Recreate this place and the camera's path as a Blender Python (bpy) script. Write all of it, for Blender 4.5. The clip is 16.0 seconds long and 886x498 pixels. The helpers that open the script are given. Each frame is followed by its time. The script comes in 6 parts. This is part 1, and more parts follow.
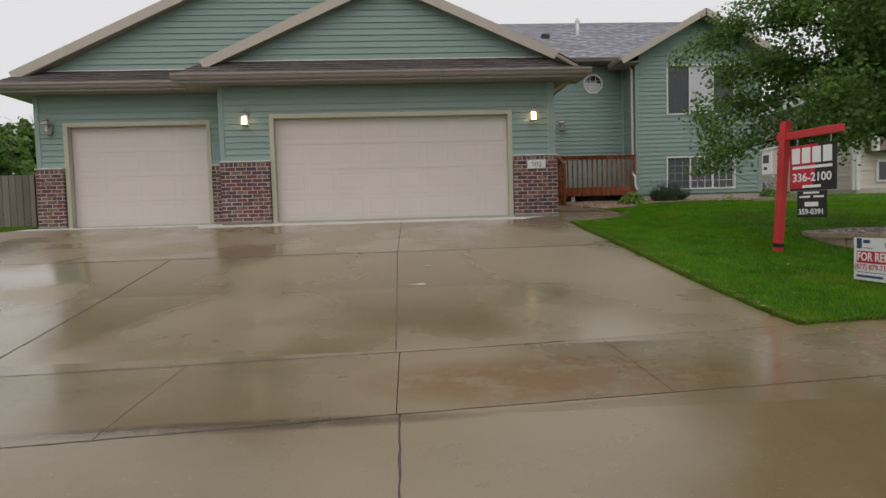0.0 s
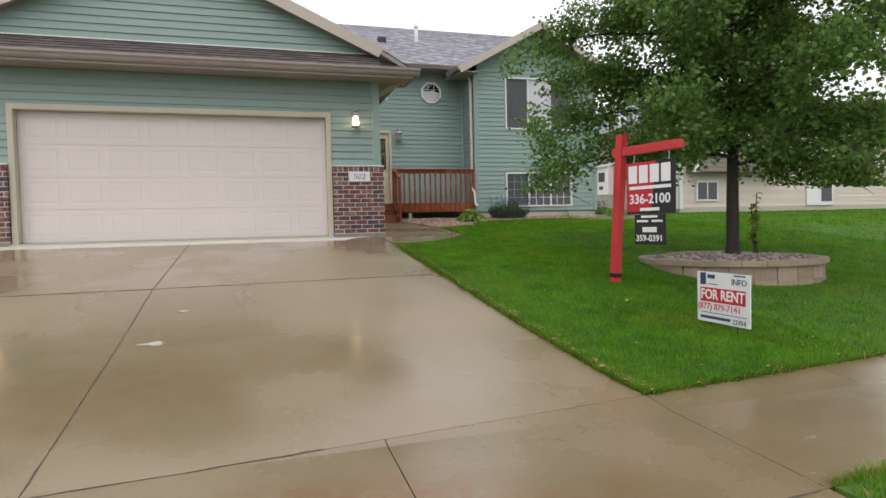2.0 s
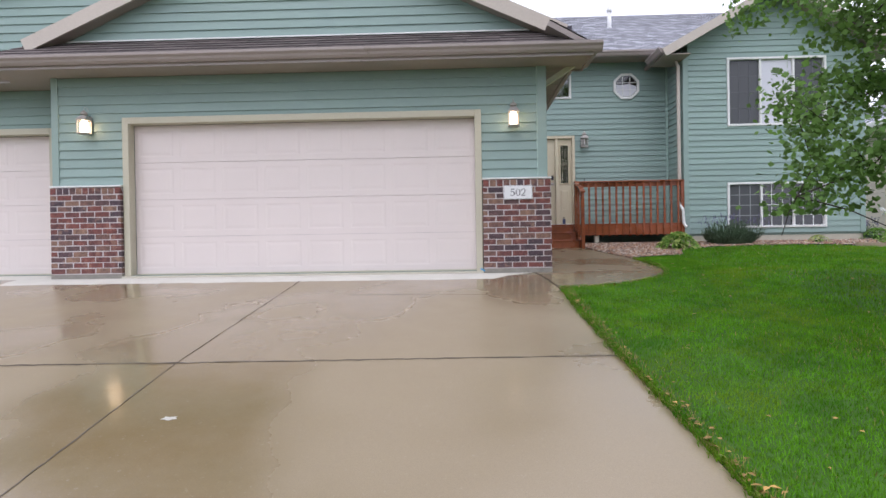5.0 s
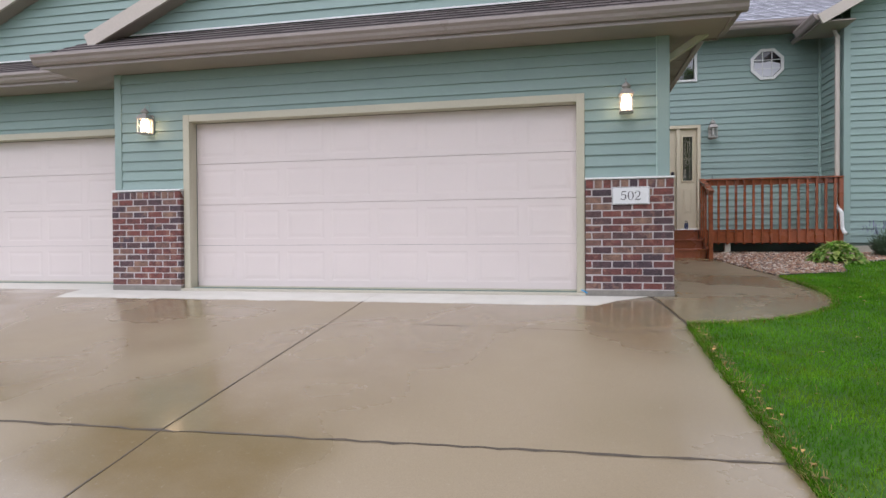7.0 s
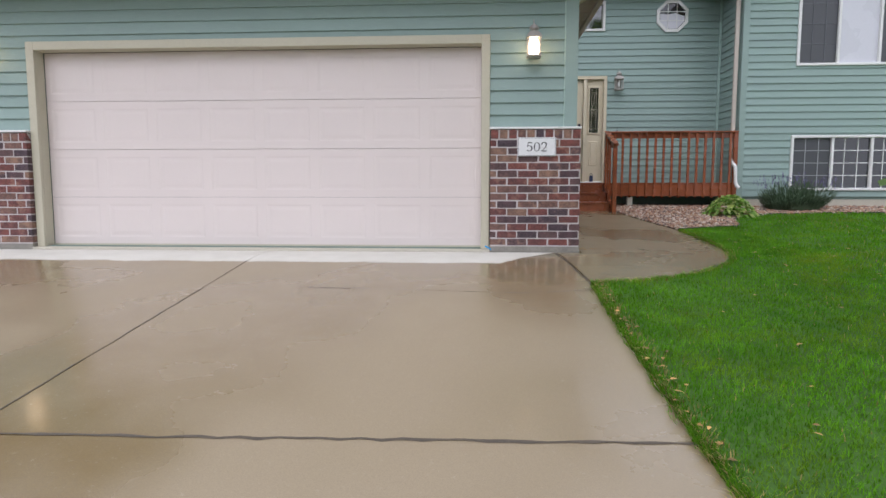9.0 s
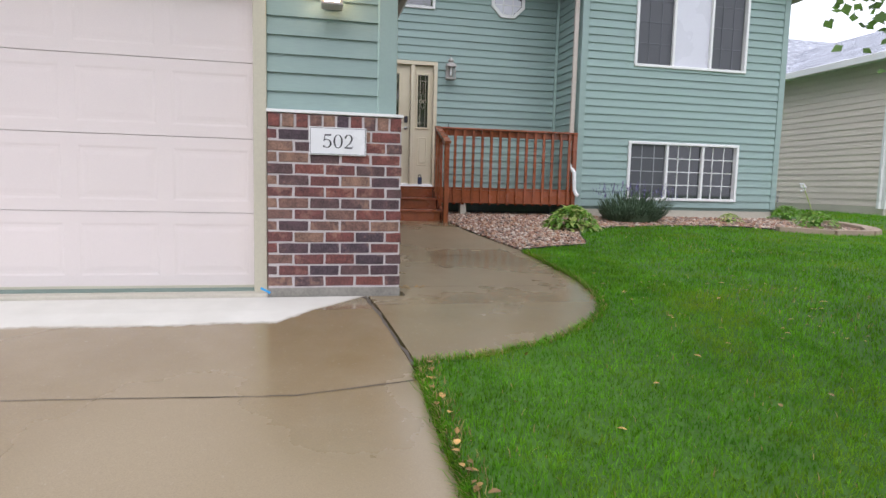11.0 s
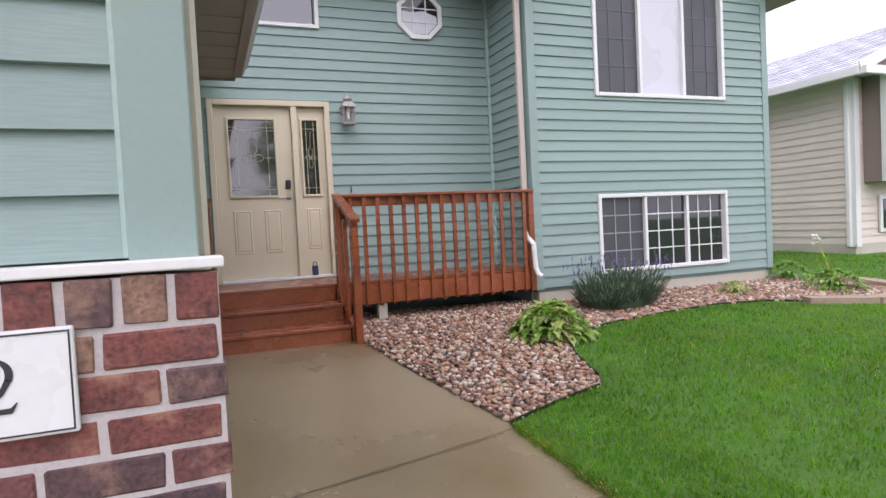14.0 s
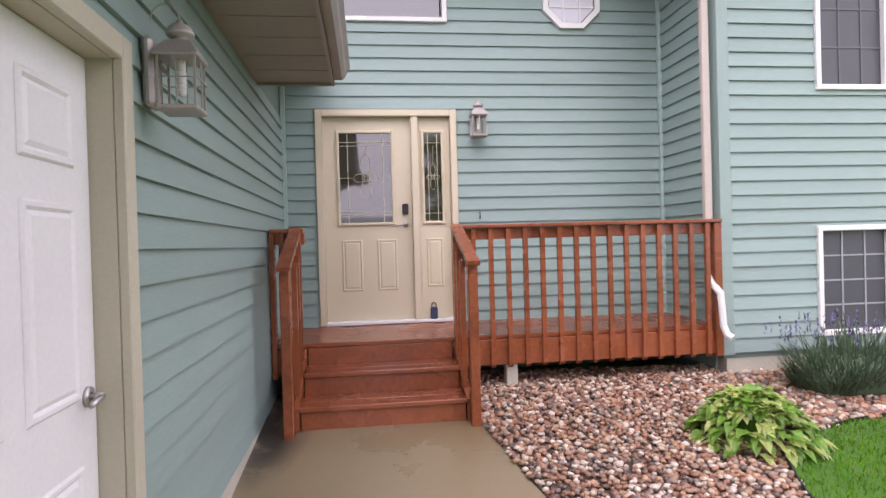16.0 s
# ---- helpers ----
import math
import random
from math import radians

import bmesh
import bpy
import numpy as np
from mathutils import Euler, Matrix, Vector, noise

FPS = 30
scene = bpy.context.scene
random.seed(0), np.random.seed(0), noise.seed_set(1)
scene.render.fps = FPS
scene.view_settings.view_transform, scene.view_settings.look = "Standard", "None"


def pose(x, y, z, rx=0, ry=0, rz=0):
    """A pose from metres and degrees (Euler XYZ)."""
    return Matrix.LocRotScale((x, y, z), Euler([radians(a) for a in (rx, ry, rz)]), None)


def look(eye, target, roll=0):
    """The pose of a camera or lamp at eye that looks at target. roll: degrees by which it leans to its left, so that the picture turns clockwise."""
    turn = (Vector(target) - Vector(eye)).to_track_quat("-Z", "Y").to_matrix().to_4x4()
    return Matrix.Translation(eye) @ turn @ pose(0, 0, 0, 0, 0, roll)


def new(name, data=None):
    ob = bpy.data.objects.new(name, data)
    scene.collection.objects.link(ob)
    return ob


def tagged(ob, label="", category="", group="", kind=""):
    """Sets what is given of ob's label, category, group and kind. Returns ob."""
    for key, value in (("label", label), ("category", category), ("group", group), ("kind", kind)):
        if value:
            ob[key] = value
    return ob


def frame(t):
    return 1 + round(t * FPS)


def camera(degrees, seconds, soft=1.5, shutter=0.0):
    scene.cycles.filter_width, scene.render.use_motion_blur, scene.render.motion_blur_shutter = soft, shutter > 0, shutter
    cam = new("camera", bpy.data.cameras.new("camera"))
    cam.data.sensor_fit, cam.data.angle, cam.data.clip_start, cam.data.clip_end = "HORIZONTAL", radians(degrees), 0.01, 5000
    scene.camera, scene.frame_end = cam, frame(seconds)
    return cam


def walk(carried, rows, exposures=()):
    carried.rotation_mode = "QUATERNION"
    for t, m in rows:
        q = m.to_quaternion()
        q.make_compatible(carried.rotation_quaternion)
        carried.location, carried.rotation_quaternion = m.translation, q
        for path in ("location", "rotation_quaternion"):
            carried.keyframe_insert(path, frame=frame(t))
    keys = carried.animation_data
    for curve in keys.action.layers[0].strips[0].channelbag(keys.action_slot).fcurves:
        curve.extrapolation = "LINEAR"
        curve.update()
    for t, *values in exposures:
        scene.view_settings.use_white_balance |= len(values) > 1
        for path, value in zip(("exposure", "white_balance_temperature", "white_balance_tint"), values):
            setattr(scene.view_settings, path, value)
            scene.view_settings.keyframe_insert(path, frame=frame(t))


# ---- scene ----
cam = camera(72.4, 16.0)
PATH = [
    (0, (-2.247, -12.831, 0.001), (-2.136, -10.837, -0.105), -1.64),
    (0.5, (-2.118, -12.308, -0.031), (-1.767, -10.341, -0.121), -2.04),
    (1, (-1.904, -11.969, 0.042), (-1.408, -10.033, -0.042), -2.00),
    (1.5, (-1.596, -11.597, 0.109), (-1.035, -9.679, 0.022), -1.72),
    (2, (-1.282, -11.198, 0.134), (-0.707, -9.284, 0.055), -1.35),
    (2.5, (-1.096, -10.694, 0.146), (-0.524, -8.779, 0.067), -1.02),
    (3, (-0.852, -10.221, 0.190), (-0.345, -8.288, 0.110), -0.91),
    (3.5, (-0.622, -9.819, 0.273), (-0.234, -7.859, 0.194), -0.59),
    (4, (-0.510, -9.310, 0.258), (-0.268, -7.325, 0.207), -0.89),
    (4.5, (-0.429, -8.826, 0.317), (-0.340, -6.829, 0.285), -1.03),
    (5, (-0.282, -8.434, 0.363), (-0.347, -6.435, 0.347), -0.93),
    (7.5, (-0.148, -6.814, 0.601), (-0.578, -4.861, 0.565), -0.34),
    (8, (-0.136, -6.716, 0.611), (-0.550, -4.761, 0.539), -0.37),
    (8.5, (-0.096, -6.655, 0.607), (-0.410, -4.684, 0.474), -0.35),
    (9, (-0.082, -6.509, 0.602), (-0.208, -4.522, 0.411), -0.00),
    (9.5, (-0.008, -6.108, 0.603), (0.055, -4.122, 0.374), 0.36),
    (12, (0.569, -3.338, 0.981), (1.118, -1.420, 0.841), 1.25),
    (12.5, (0.681, -2.791, 1.089), (1.289, -0.887, 1.018), 0.49),
    (13, (0.730, -2.244, 1.164), (1.404, -0.362, 1.113), -0.65),
    (13.5, (0.794, -1.820, 1.274), (1.501, 0.049, 1.204), -2.21),
    (14, (0.920, -1.373, 1.301), (1.647, 0.489, 1.227), -2.86),
    (14.5, (1.052, -0.936, 1.400), (1.743, 0.940, 1.355), -1.67),
    (15, (1.189, -0.566, 1.453), (1.750, 1.354, 1.454), -1.12),
    (15.5, (1.356, -0.313, 1.519), (1.755, 1.647, 1.521), -1.30),
    (16, (1.479, -0.018, 1.540), (1.729, 1.966, 1.522), -1.60),
]
EXPOSURES = [(0.0, -0.52, 6750, 12), (1.0, -0.18, 6750, 12), (2.0, 0.1, 6600, 14), (3.5, 0.3, 6250, 15), (5.0, 0.38, 6050, 18), (7.5, 0.3, 6100, 18), (9.5, 0.35, 6100, 16), (12.5, 0.75, 6150, 20), (14.5, 0.85, 6300, 27), (16.0, 1.18, 6450, 31)]
walk(cam, [(t, look(eye, target, roll)) for t, eye, target, roll in PATH], EXPOSURES)

# ---- light: an overcast sky ----
world = bpy.data.worlds.new("overcast")
scene.world = world
world.use_nodes = True
wn = world.node_tree
wn.nodes.clear()
sky = wn.nodes.new("ShaderNodeTexSky")
sky.sky_type, sky.sun_disc = "NISHITA", False
sky.sun_elevation, sky.sun_rotation = radians(55), radians(200)
sky.air_density, sky.dust_density, sky.ozone_density = 1.0, 6.0, 1.0
grey = wn.nodes.new("ShaderNodeHueSaturation")
grey.inputs["Saturation"].default_value = 0.12
bg = wn.nodes.new("ShaderNodeBackground")
bg.inputs["Strength"].default_value = 0.14
wout = wn.nodes.new("ShaderNodeOutputWorld")
cloud = wn.nodes.new("ShaderNodeMix")
cloud.data_type = "RGBA"
cloud.inputs["Factor"].default_value = 0.85
cloud.inputs["B"].default_value = (8.4, 8.6, 9.0, 1)
wn.links.new(sky.outputs[0], grey.inputs["Color"])
wn.links.new(grey.outputs[0], cloud.inputs["A"])
wn.links.new(cloud.outputs["Result"], bg.inputs["Color"])
wn.links.new(bg.outputs[0], wout.inputs["Surface"])
sun_data = bpy.data.lights.new("sun", "SUN")
sun_data.energy, sun_data.angle, sun_data.color = 0.5, radians(60), (1.0, 0.97, 0.93)
sun = new("sun", sun_data)
sun.rotation_euler = (radians(35), 0, radians(-20))


# ---- materials ----
def mat(name, color, rough=0.6, metal=0.0, var=0.12, scale=3.0, fine=60.0, bump=0.15, stretch=(1, 1, 1), world_space=True,
        island=0.0, per_object=0.0, spec=0.5, bump_dist=0.004, palette=None, rough_var=0.1):
    """A surface with variation at two scales and a fine relief."""
    m = bpy.data.materials.new(name)
    m.use_nodes = True
    nt = m.node_tree
    N, L = nt.nodes, nt.links
    b = N["Principled BSDF"]
    b.inputs["Metallic"].default_value = metal
    b.inputs["Specular IOR Level"].default_value = spec
    if world_space:
        src = N.new("ShaderNodeNewGeometry").outputs["Position"]
    else:
        src = N.new("ShaderNodeTexCoord").outputs["Object"]
    mp = N.new("ShaderNodeMapping")
    mp.inputs["Scale"].default_value = stretch
    L.new(src, mp.inputs["Vector"])
    big = N.new("ShaderNodeTexNoise")
    big.inputs["Scale"].default_value, big.inputs["Detail"].default_value = scale, 5
    small = N.new("ShaderNodeTexNoise")
    small.inputs["Scale"].default_value, small.inputs["Detail"].default_value = fine, 3
    L.new(mp.outputs[0], big.inputs["Vector"])
    L.new(mp.outputs[0], small.inputs["Vector"])
    mix = N.new("ShaderNodeMath")
    mix.operation = "MULTIPLY_ADD"
    mix.inputs[1].default_value = 0.5
    half = N.new("ShaderNodeMath")
    half.operation = "MULTIPLY"
    half.inputs[1].default_value = 0.5
    L.new(small.outputs["Fac"], mix.inputs[0])
    L.new(big.outputs["Fac"], half.inputs[0])
    L.new(half.outputs[0], mix.inputs[2])
    ramp = N.new("ShaderNodeMapRange")
    ramp.inputs["From Min"].default_value, ramp.inputs["From Max"].default_value = 0.3, 0.7
    ramp.inputs["To Min"].default_value, ramp.inputs["To Max"].default_value = 1 - var, 1 + var
    L.new(mix.outputs[0], ramp.inputs["Value"])
    val = ramp.outputs["Result"]
    rnd = None
    if island or per_object or palette:
        if per_object:
            rnd = N.new("ShaderNodeObjectInfo").outputs["Random"]
        else:
            rnd = N.new("ShaderNodeNewGeometry").outputs["Random Per Island"]
    if (island or per_object) and not palette:
        amount = island or per_object
        r2 = N.new("ShaderNodeMapRange")
        r2.inputs["To Min"].default_value, r2.inputs["To Max"].default_value = 1 - amount, 1 + amount
        L.new(rnd, r2.inputs["Value"])
        mm = N.new("ShaderNodeMath")
        mm.operation = "MULTIPLY"
        L.new(val, mm.inputs[0])
        L.new(r2.outputs[0], mm.inputs[1])
        val = mm.outputs[0]
    vm = N.new("ShaderNodeVectorMath")
    vm.operation = "SCALE"
    vm.inputs[0].default_value = color[:3]
    if palette:
        cr = N.new("ShaderNodeValToRGB")
        cr.color_ramp.interpolation = "CONSTANT"
        while len(cr.color_ramp.elements) < len(palette):
            cr.color_ramp.elements.new(1.0)
        for i, (e, c) in enumerate(zip(cr.color_ramp.elements, palette)):
            e.position, e.color = i / len(palette), (*c, 1)
        L.new(rnd, cr.inputs[0])
        L.new(cr.outputs[0], vm.inputs[0])
    L.new(val, vm.inputs["Scale"])
    L.new(vm.outputs[0], b.inputs["Base Color"])
    rr = N.new("ShaderNodeMapRange")
    rr.inputs["From Min"].default_value, rr.inputs["From Max"].default_value = 0.3, 0.7
    rr.inputs["To Min"].default_value, rr.inputs["To Max"].default_value = max(0.02, rough - rough_var), min(1, rough + rough_var)
    L.new(big.outputs["Fac"], rr.inputs["Value"])
    L.new(rr.outputs[0], b.inputs["Roughness"])
    if bump:
        bp = N.new("ShaderNodeBump")
        bp.inputs["Strength"].default_value, bp.inputs["Distance"].default_value = bump, bump_dist
        L.new(small.outputs["Fac"], bp.inputs["Height"])
        L.new(bp.outputs[0], b.inputs["Normal"])
    return m


def wet_concrete(name, dry_edge):
    """Rain-wet concrete: brown, with glossy puddled films; dry under the eave where dry_edge is set."""
    m = bpy.data.materials.new(name)
    m.use_nodes = True
    nt = m.node_tree
    N, L = nt.nodes, nt.links
    b = N["Principled BSDF"]
    pos = N.new("ShaderNodeNewGeometry").outputs["Position"]

    def tex(scale, detail=5, rough=0.5):
        n = N.new("ShaderNodeTexNoise")
        n.inputs["Scale"].default_value, n.inputs["Detail"].default_value, n.inputs["Roughness"].default_value = scale, detail, rough
        L.new(pos, n.inputs["Vector"])
        return n.outputs["Fac"]

    def ranged(v, a, c, lo, hi, smooth=False):
        r = N.new("ShaderNodeMapRange")
        if smooth:
            r.interpolation_type = "SMOOTHSTEP"
        for k, x in (("From Min", a), ("From Max", c), ("To Min", lo), ("To Max", hi)):
            r.inputs[k].default_value = x
        L.new(v, r.inputs["Value"])
        return r.outputs["Result"]

    def mixc(f, a, c):
        x = N.new("ShaderNodeMix")
        x.data_type = "RGBA"
        for sock, v in ((x.inputs["Factor"], f), (x.inputs["A"], a), (x.inputs["B"], c)):
            if isinstance(v, tuple):
                sock.default_value = (*v, 1)
            elif isinstance(v, float):
                sock.default_value = v
            else:
                L.new(v, sock)
        return x.outputs["Result"]

    patch = tex(0.52, 2.5, 0.45)
    mid = tex(3.5, 6, 0.6)
    fine = tex(170, 2)
    grit = tex(38, 4, 0.7)
    wet = ranged(patch, 0.34, 0.64, 0.0 if dry_edge else 0.25, 1.0, True)
    col = mixc(wet, (0.315, 0.250, 0.158), (0.205, 0.147, 0.064) if dry_edge else (0.19, 0.138, 0.064))
    col = mixc(ranged(mid, 0.25, 0.85, 0.0, 0.38 if dry_edge else 0.35), col, (0.33, 0.262, 0.175) if dry_edge else (0.30, 0.235, 0.145))
    col = mixc(ranged(fine, 0.35, 0.75, 0.0, 0.30), col, (0.11, 0.09, 0.065))
    col = mixc(ranged(grit, 0.62, 0.75, 0.0, 0.35), col, (0.44, 0.39, 0.31))
    if not dry_edge:
        # rusty silt on the sidewalk, dark dirt in the corner by the steps
        sp = N.new("ShaderNodeSeparateXYZ")
        L.new(pos, sp.inputs[0])
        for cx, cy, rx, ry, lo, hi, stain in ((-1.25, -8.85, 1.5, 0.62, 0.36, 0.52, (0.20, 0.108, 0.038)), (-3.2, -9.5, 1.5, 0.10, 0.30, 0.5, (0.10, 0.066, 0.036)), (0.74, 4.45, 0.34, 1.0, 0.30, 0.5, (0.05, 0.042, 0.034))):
            acc = None
            for axis, mid_, half in (("X", cx, rx), ("Y", cy, ry)):
                d1 = ranged(sp.outputs[axis], mid_ - half, mid_ + half, -1.0, 1.0)
                sq = N.new("ShaderNodeMath")
                sq.operation = "MULTIPLY"
                L.new(d1, sq.inputs[0])
                L.new(d1, sq.inputs[1])
                if acc is None:
                    acc = sq.outputs[0]
                else:
                    ad = N.new("ShaderNodeMath")
                    ad.operation = "ADD"
                    L.new(acc, ad.inputs[0])
                    L.new(sq.outputs[0], ad.inputs[1])
                    acc = ad.outputs[0]
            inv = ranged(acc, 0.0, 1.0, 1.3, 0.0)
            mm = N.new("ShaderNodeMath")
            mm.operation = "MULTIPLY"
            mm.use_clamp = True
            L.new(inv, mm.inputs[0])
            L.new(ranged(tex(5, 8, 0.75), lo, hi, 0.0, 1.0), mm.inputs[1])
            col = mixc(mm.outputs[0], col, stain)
    rough = N.new("ShaderNodeMath")
    rough.operation = "ADD"
    L.new(ranged(wet, 0, 1, 0.40, 0.13) if dry_edge else ranged(wet, 0, 1, 0.36, 0.20), rough.inputs[0])
    L.new(ranged(mid, 0.2, 0.8, -0.03, 0.06), rough.inputs[1])
    rgh = rough.outputs[0]
    if dry_edge:
        sep = N.new("ShaderNodeSeparateXYZ")
        L.new(pos, sep.inputs[0])
        wob = N.new("ShaderNodeMath")
        wob.operation = "MULTIPLY_ADD"
        wob.inputs[1].default_value = 0.14
        L.new(tex(1.3, 5, 0.6), wob.inputs[0])
        L.new(sep.outputs["Y"], wob.inputs[2])
        stop = ranged(sep.outputs["X"], 0.10, 0.72, 0.0, -0.66)
        left = ranged(sep.outputs["X"], -6.55, -6.35, 0.6, 0.0)
        both = N.new("ShaderNodeMath")
        both.operation = "ADD"
        L.new(stop, both.inputs[0])
        L.new(wob.outputs[0], both.inputs[1])
        sub = N.new("ShaderNodeMath")
        sub.operation = "SUBTRACT"
        L.new(both.outputs[0], sub.inputs[0])
        L.new(left, sub.inputs[1])
        rag = N.new("ShaderNodeMath")
        rag.operation = "MULTIPLY_ADD"
        rag.inputs[1].default_value = 0.10
        L.new(tex(9, 6, 0.75), rag.inputs[0])
        L.new(sub.outputs[0], rag.inputs[2])
        dry = ranged(rag.outputs[0], -0.63, -0.58, 0.0, 1.0)
        col = mixc(dry, col, mixc(ranged(mid, 0.3, 0.7, 0, 0.5), (0.64, 0.62, 0.56), (0.50, 0.48, 0.42)))
        rgh = mixc(dry, rgh, (0.8, 0.8, 0.8))
    L.new(col, b.inputs["Base Color"])
    L.new(rgh, b.inputs["Roughness"])
    b.inputs["Specular IOR Level"].default_value = 0.6
    wc = ranged(wet, 0, 1, 0.08, 0.65 if dry_edge else 0.35)
    if dry_edge:
        wc = mixc(dry, wc, (0.0, 0.0, 0.0))
    L.new(wc, b.inputs["Coat Weight"])
    b.inputs["Coat Roughness"].default_value, b.inputs["Coat IOR"].default_value = 0.13, 1.33
    bp = N.new("ShaderNodeBump")
    bp.inputs["Strength"].default_value, bp.inputs["Distance"].default_value = 0.10, 0.0015
    L.new(fine, bp.inputs["Height"])
    bp2 = N.new("ShaderNodeBump")
    bp2.inputs["Strength"].default_value, bp2.inputs["Distance"].default_value = 0.03, 0.010
    L.new(mid, bp2.inputs["Height"])
    L.new(bp.outputs[0], bp2.inputs["Normal"])
    L.new(bp2.outputs[0], b.inputs["Normal"])
    return m


def glass(name, tint=(0.02, 0.022, 0.025), rough=0.03, ior=1.6):
    m = mat(name, tint, rough, 0, 0.1, 1.0, 4.0, 0.0, spec=0.6, rough_var=0.0)
    m.node_tree.nodes["Principled BSDF"].inputs["IOR"].default_value = ior
    return m


def shingles(name, color):
    m = mat(name, color, 0.85, 0, 0.25, 1.2, 45, 0.6, per_object=0.12)
    nt = m.node_tree
    N, L = nt.nodes, nt.links
    b = N["Principled BSDF"]
    br = N.new("ShaderNodeTexBrick")
    br.inputs["Scale"].default_value = 1.0
    br.inputs["Brick Width"].default_value, br.inputs["Row Height"].default_value, br.inputs["Mortar Size"].default_value = 0.22, 5.0, 0.006
    br.inputs["Color1"].default_value, br.inputs["Color2"].default_value, br.inputs["Mortar"].default_value = (1.35,) * 3 + (1,), (0.7,) * 3 + (1,), (0.4,) * 3 + (1,)
    L.new(N.new("ShaderNodeTexCoord").outputs["Object"], br.inputs["Vector"])
    mul = N.new("ShaderNodeVectorMath")
    mul.operation = "MULTIPLY"
    old = b.inputs["Base Color"].links[0].from_socket
    L.new(old, mul.inputs[0])
    L.new(br.outputs["Color"], mul.inputs[1])
    L.new(mul.outputs[0], b.inputs["Base Color"])
    return m


def emitter(name, color, strength):
    m = bpy.data.materials.new(name)
    m.use_nodes = True
    b = m.node_tree.nodes["Principled BSDF"]
    b.inputs["Base Color"].default_value = (*color, 1)
    b.inputs["Emission Color"].default_value = (*color, 1)
    b.inputs["Emission Strength"].default_value = strength
    return m


def thin(m, share=0.4, tint=1.6):
    """Lets part of the light through a leaf."""
    nt = m.node_tree
    N, L = nt.nodes, nt.links
    b = N["Principled BSDF"]
    tr = N.new("ShaderNodeBsdfTranslucent")
    up = N.new("ShaderNodeVectorMath")
    up.operation = "SCALE"
    up.inputs["Scale"].default_value = tint
    L.new(b.inputs["Base Color"].links[0].from_socket, up.inputs[0])
    L.new(up.outputs[0], tr.inputs["Color"])
    mx = N.new("ShaderNodeMixShader")
    mx.inputs[0].default_value = share
    L.new(b.outputs[0], mx.inputs[1])
    L.new(tr.outputs[0], mx.inputs[2])
    L.new(mx.outputs[0], N["Material Output"].inputs["Surface"])


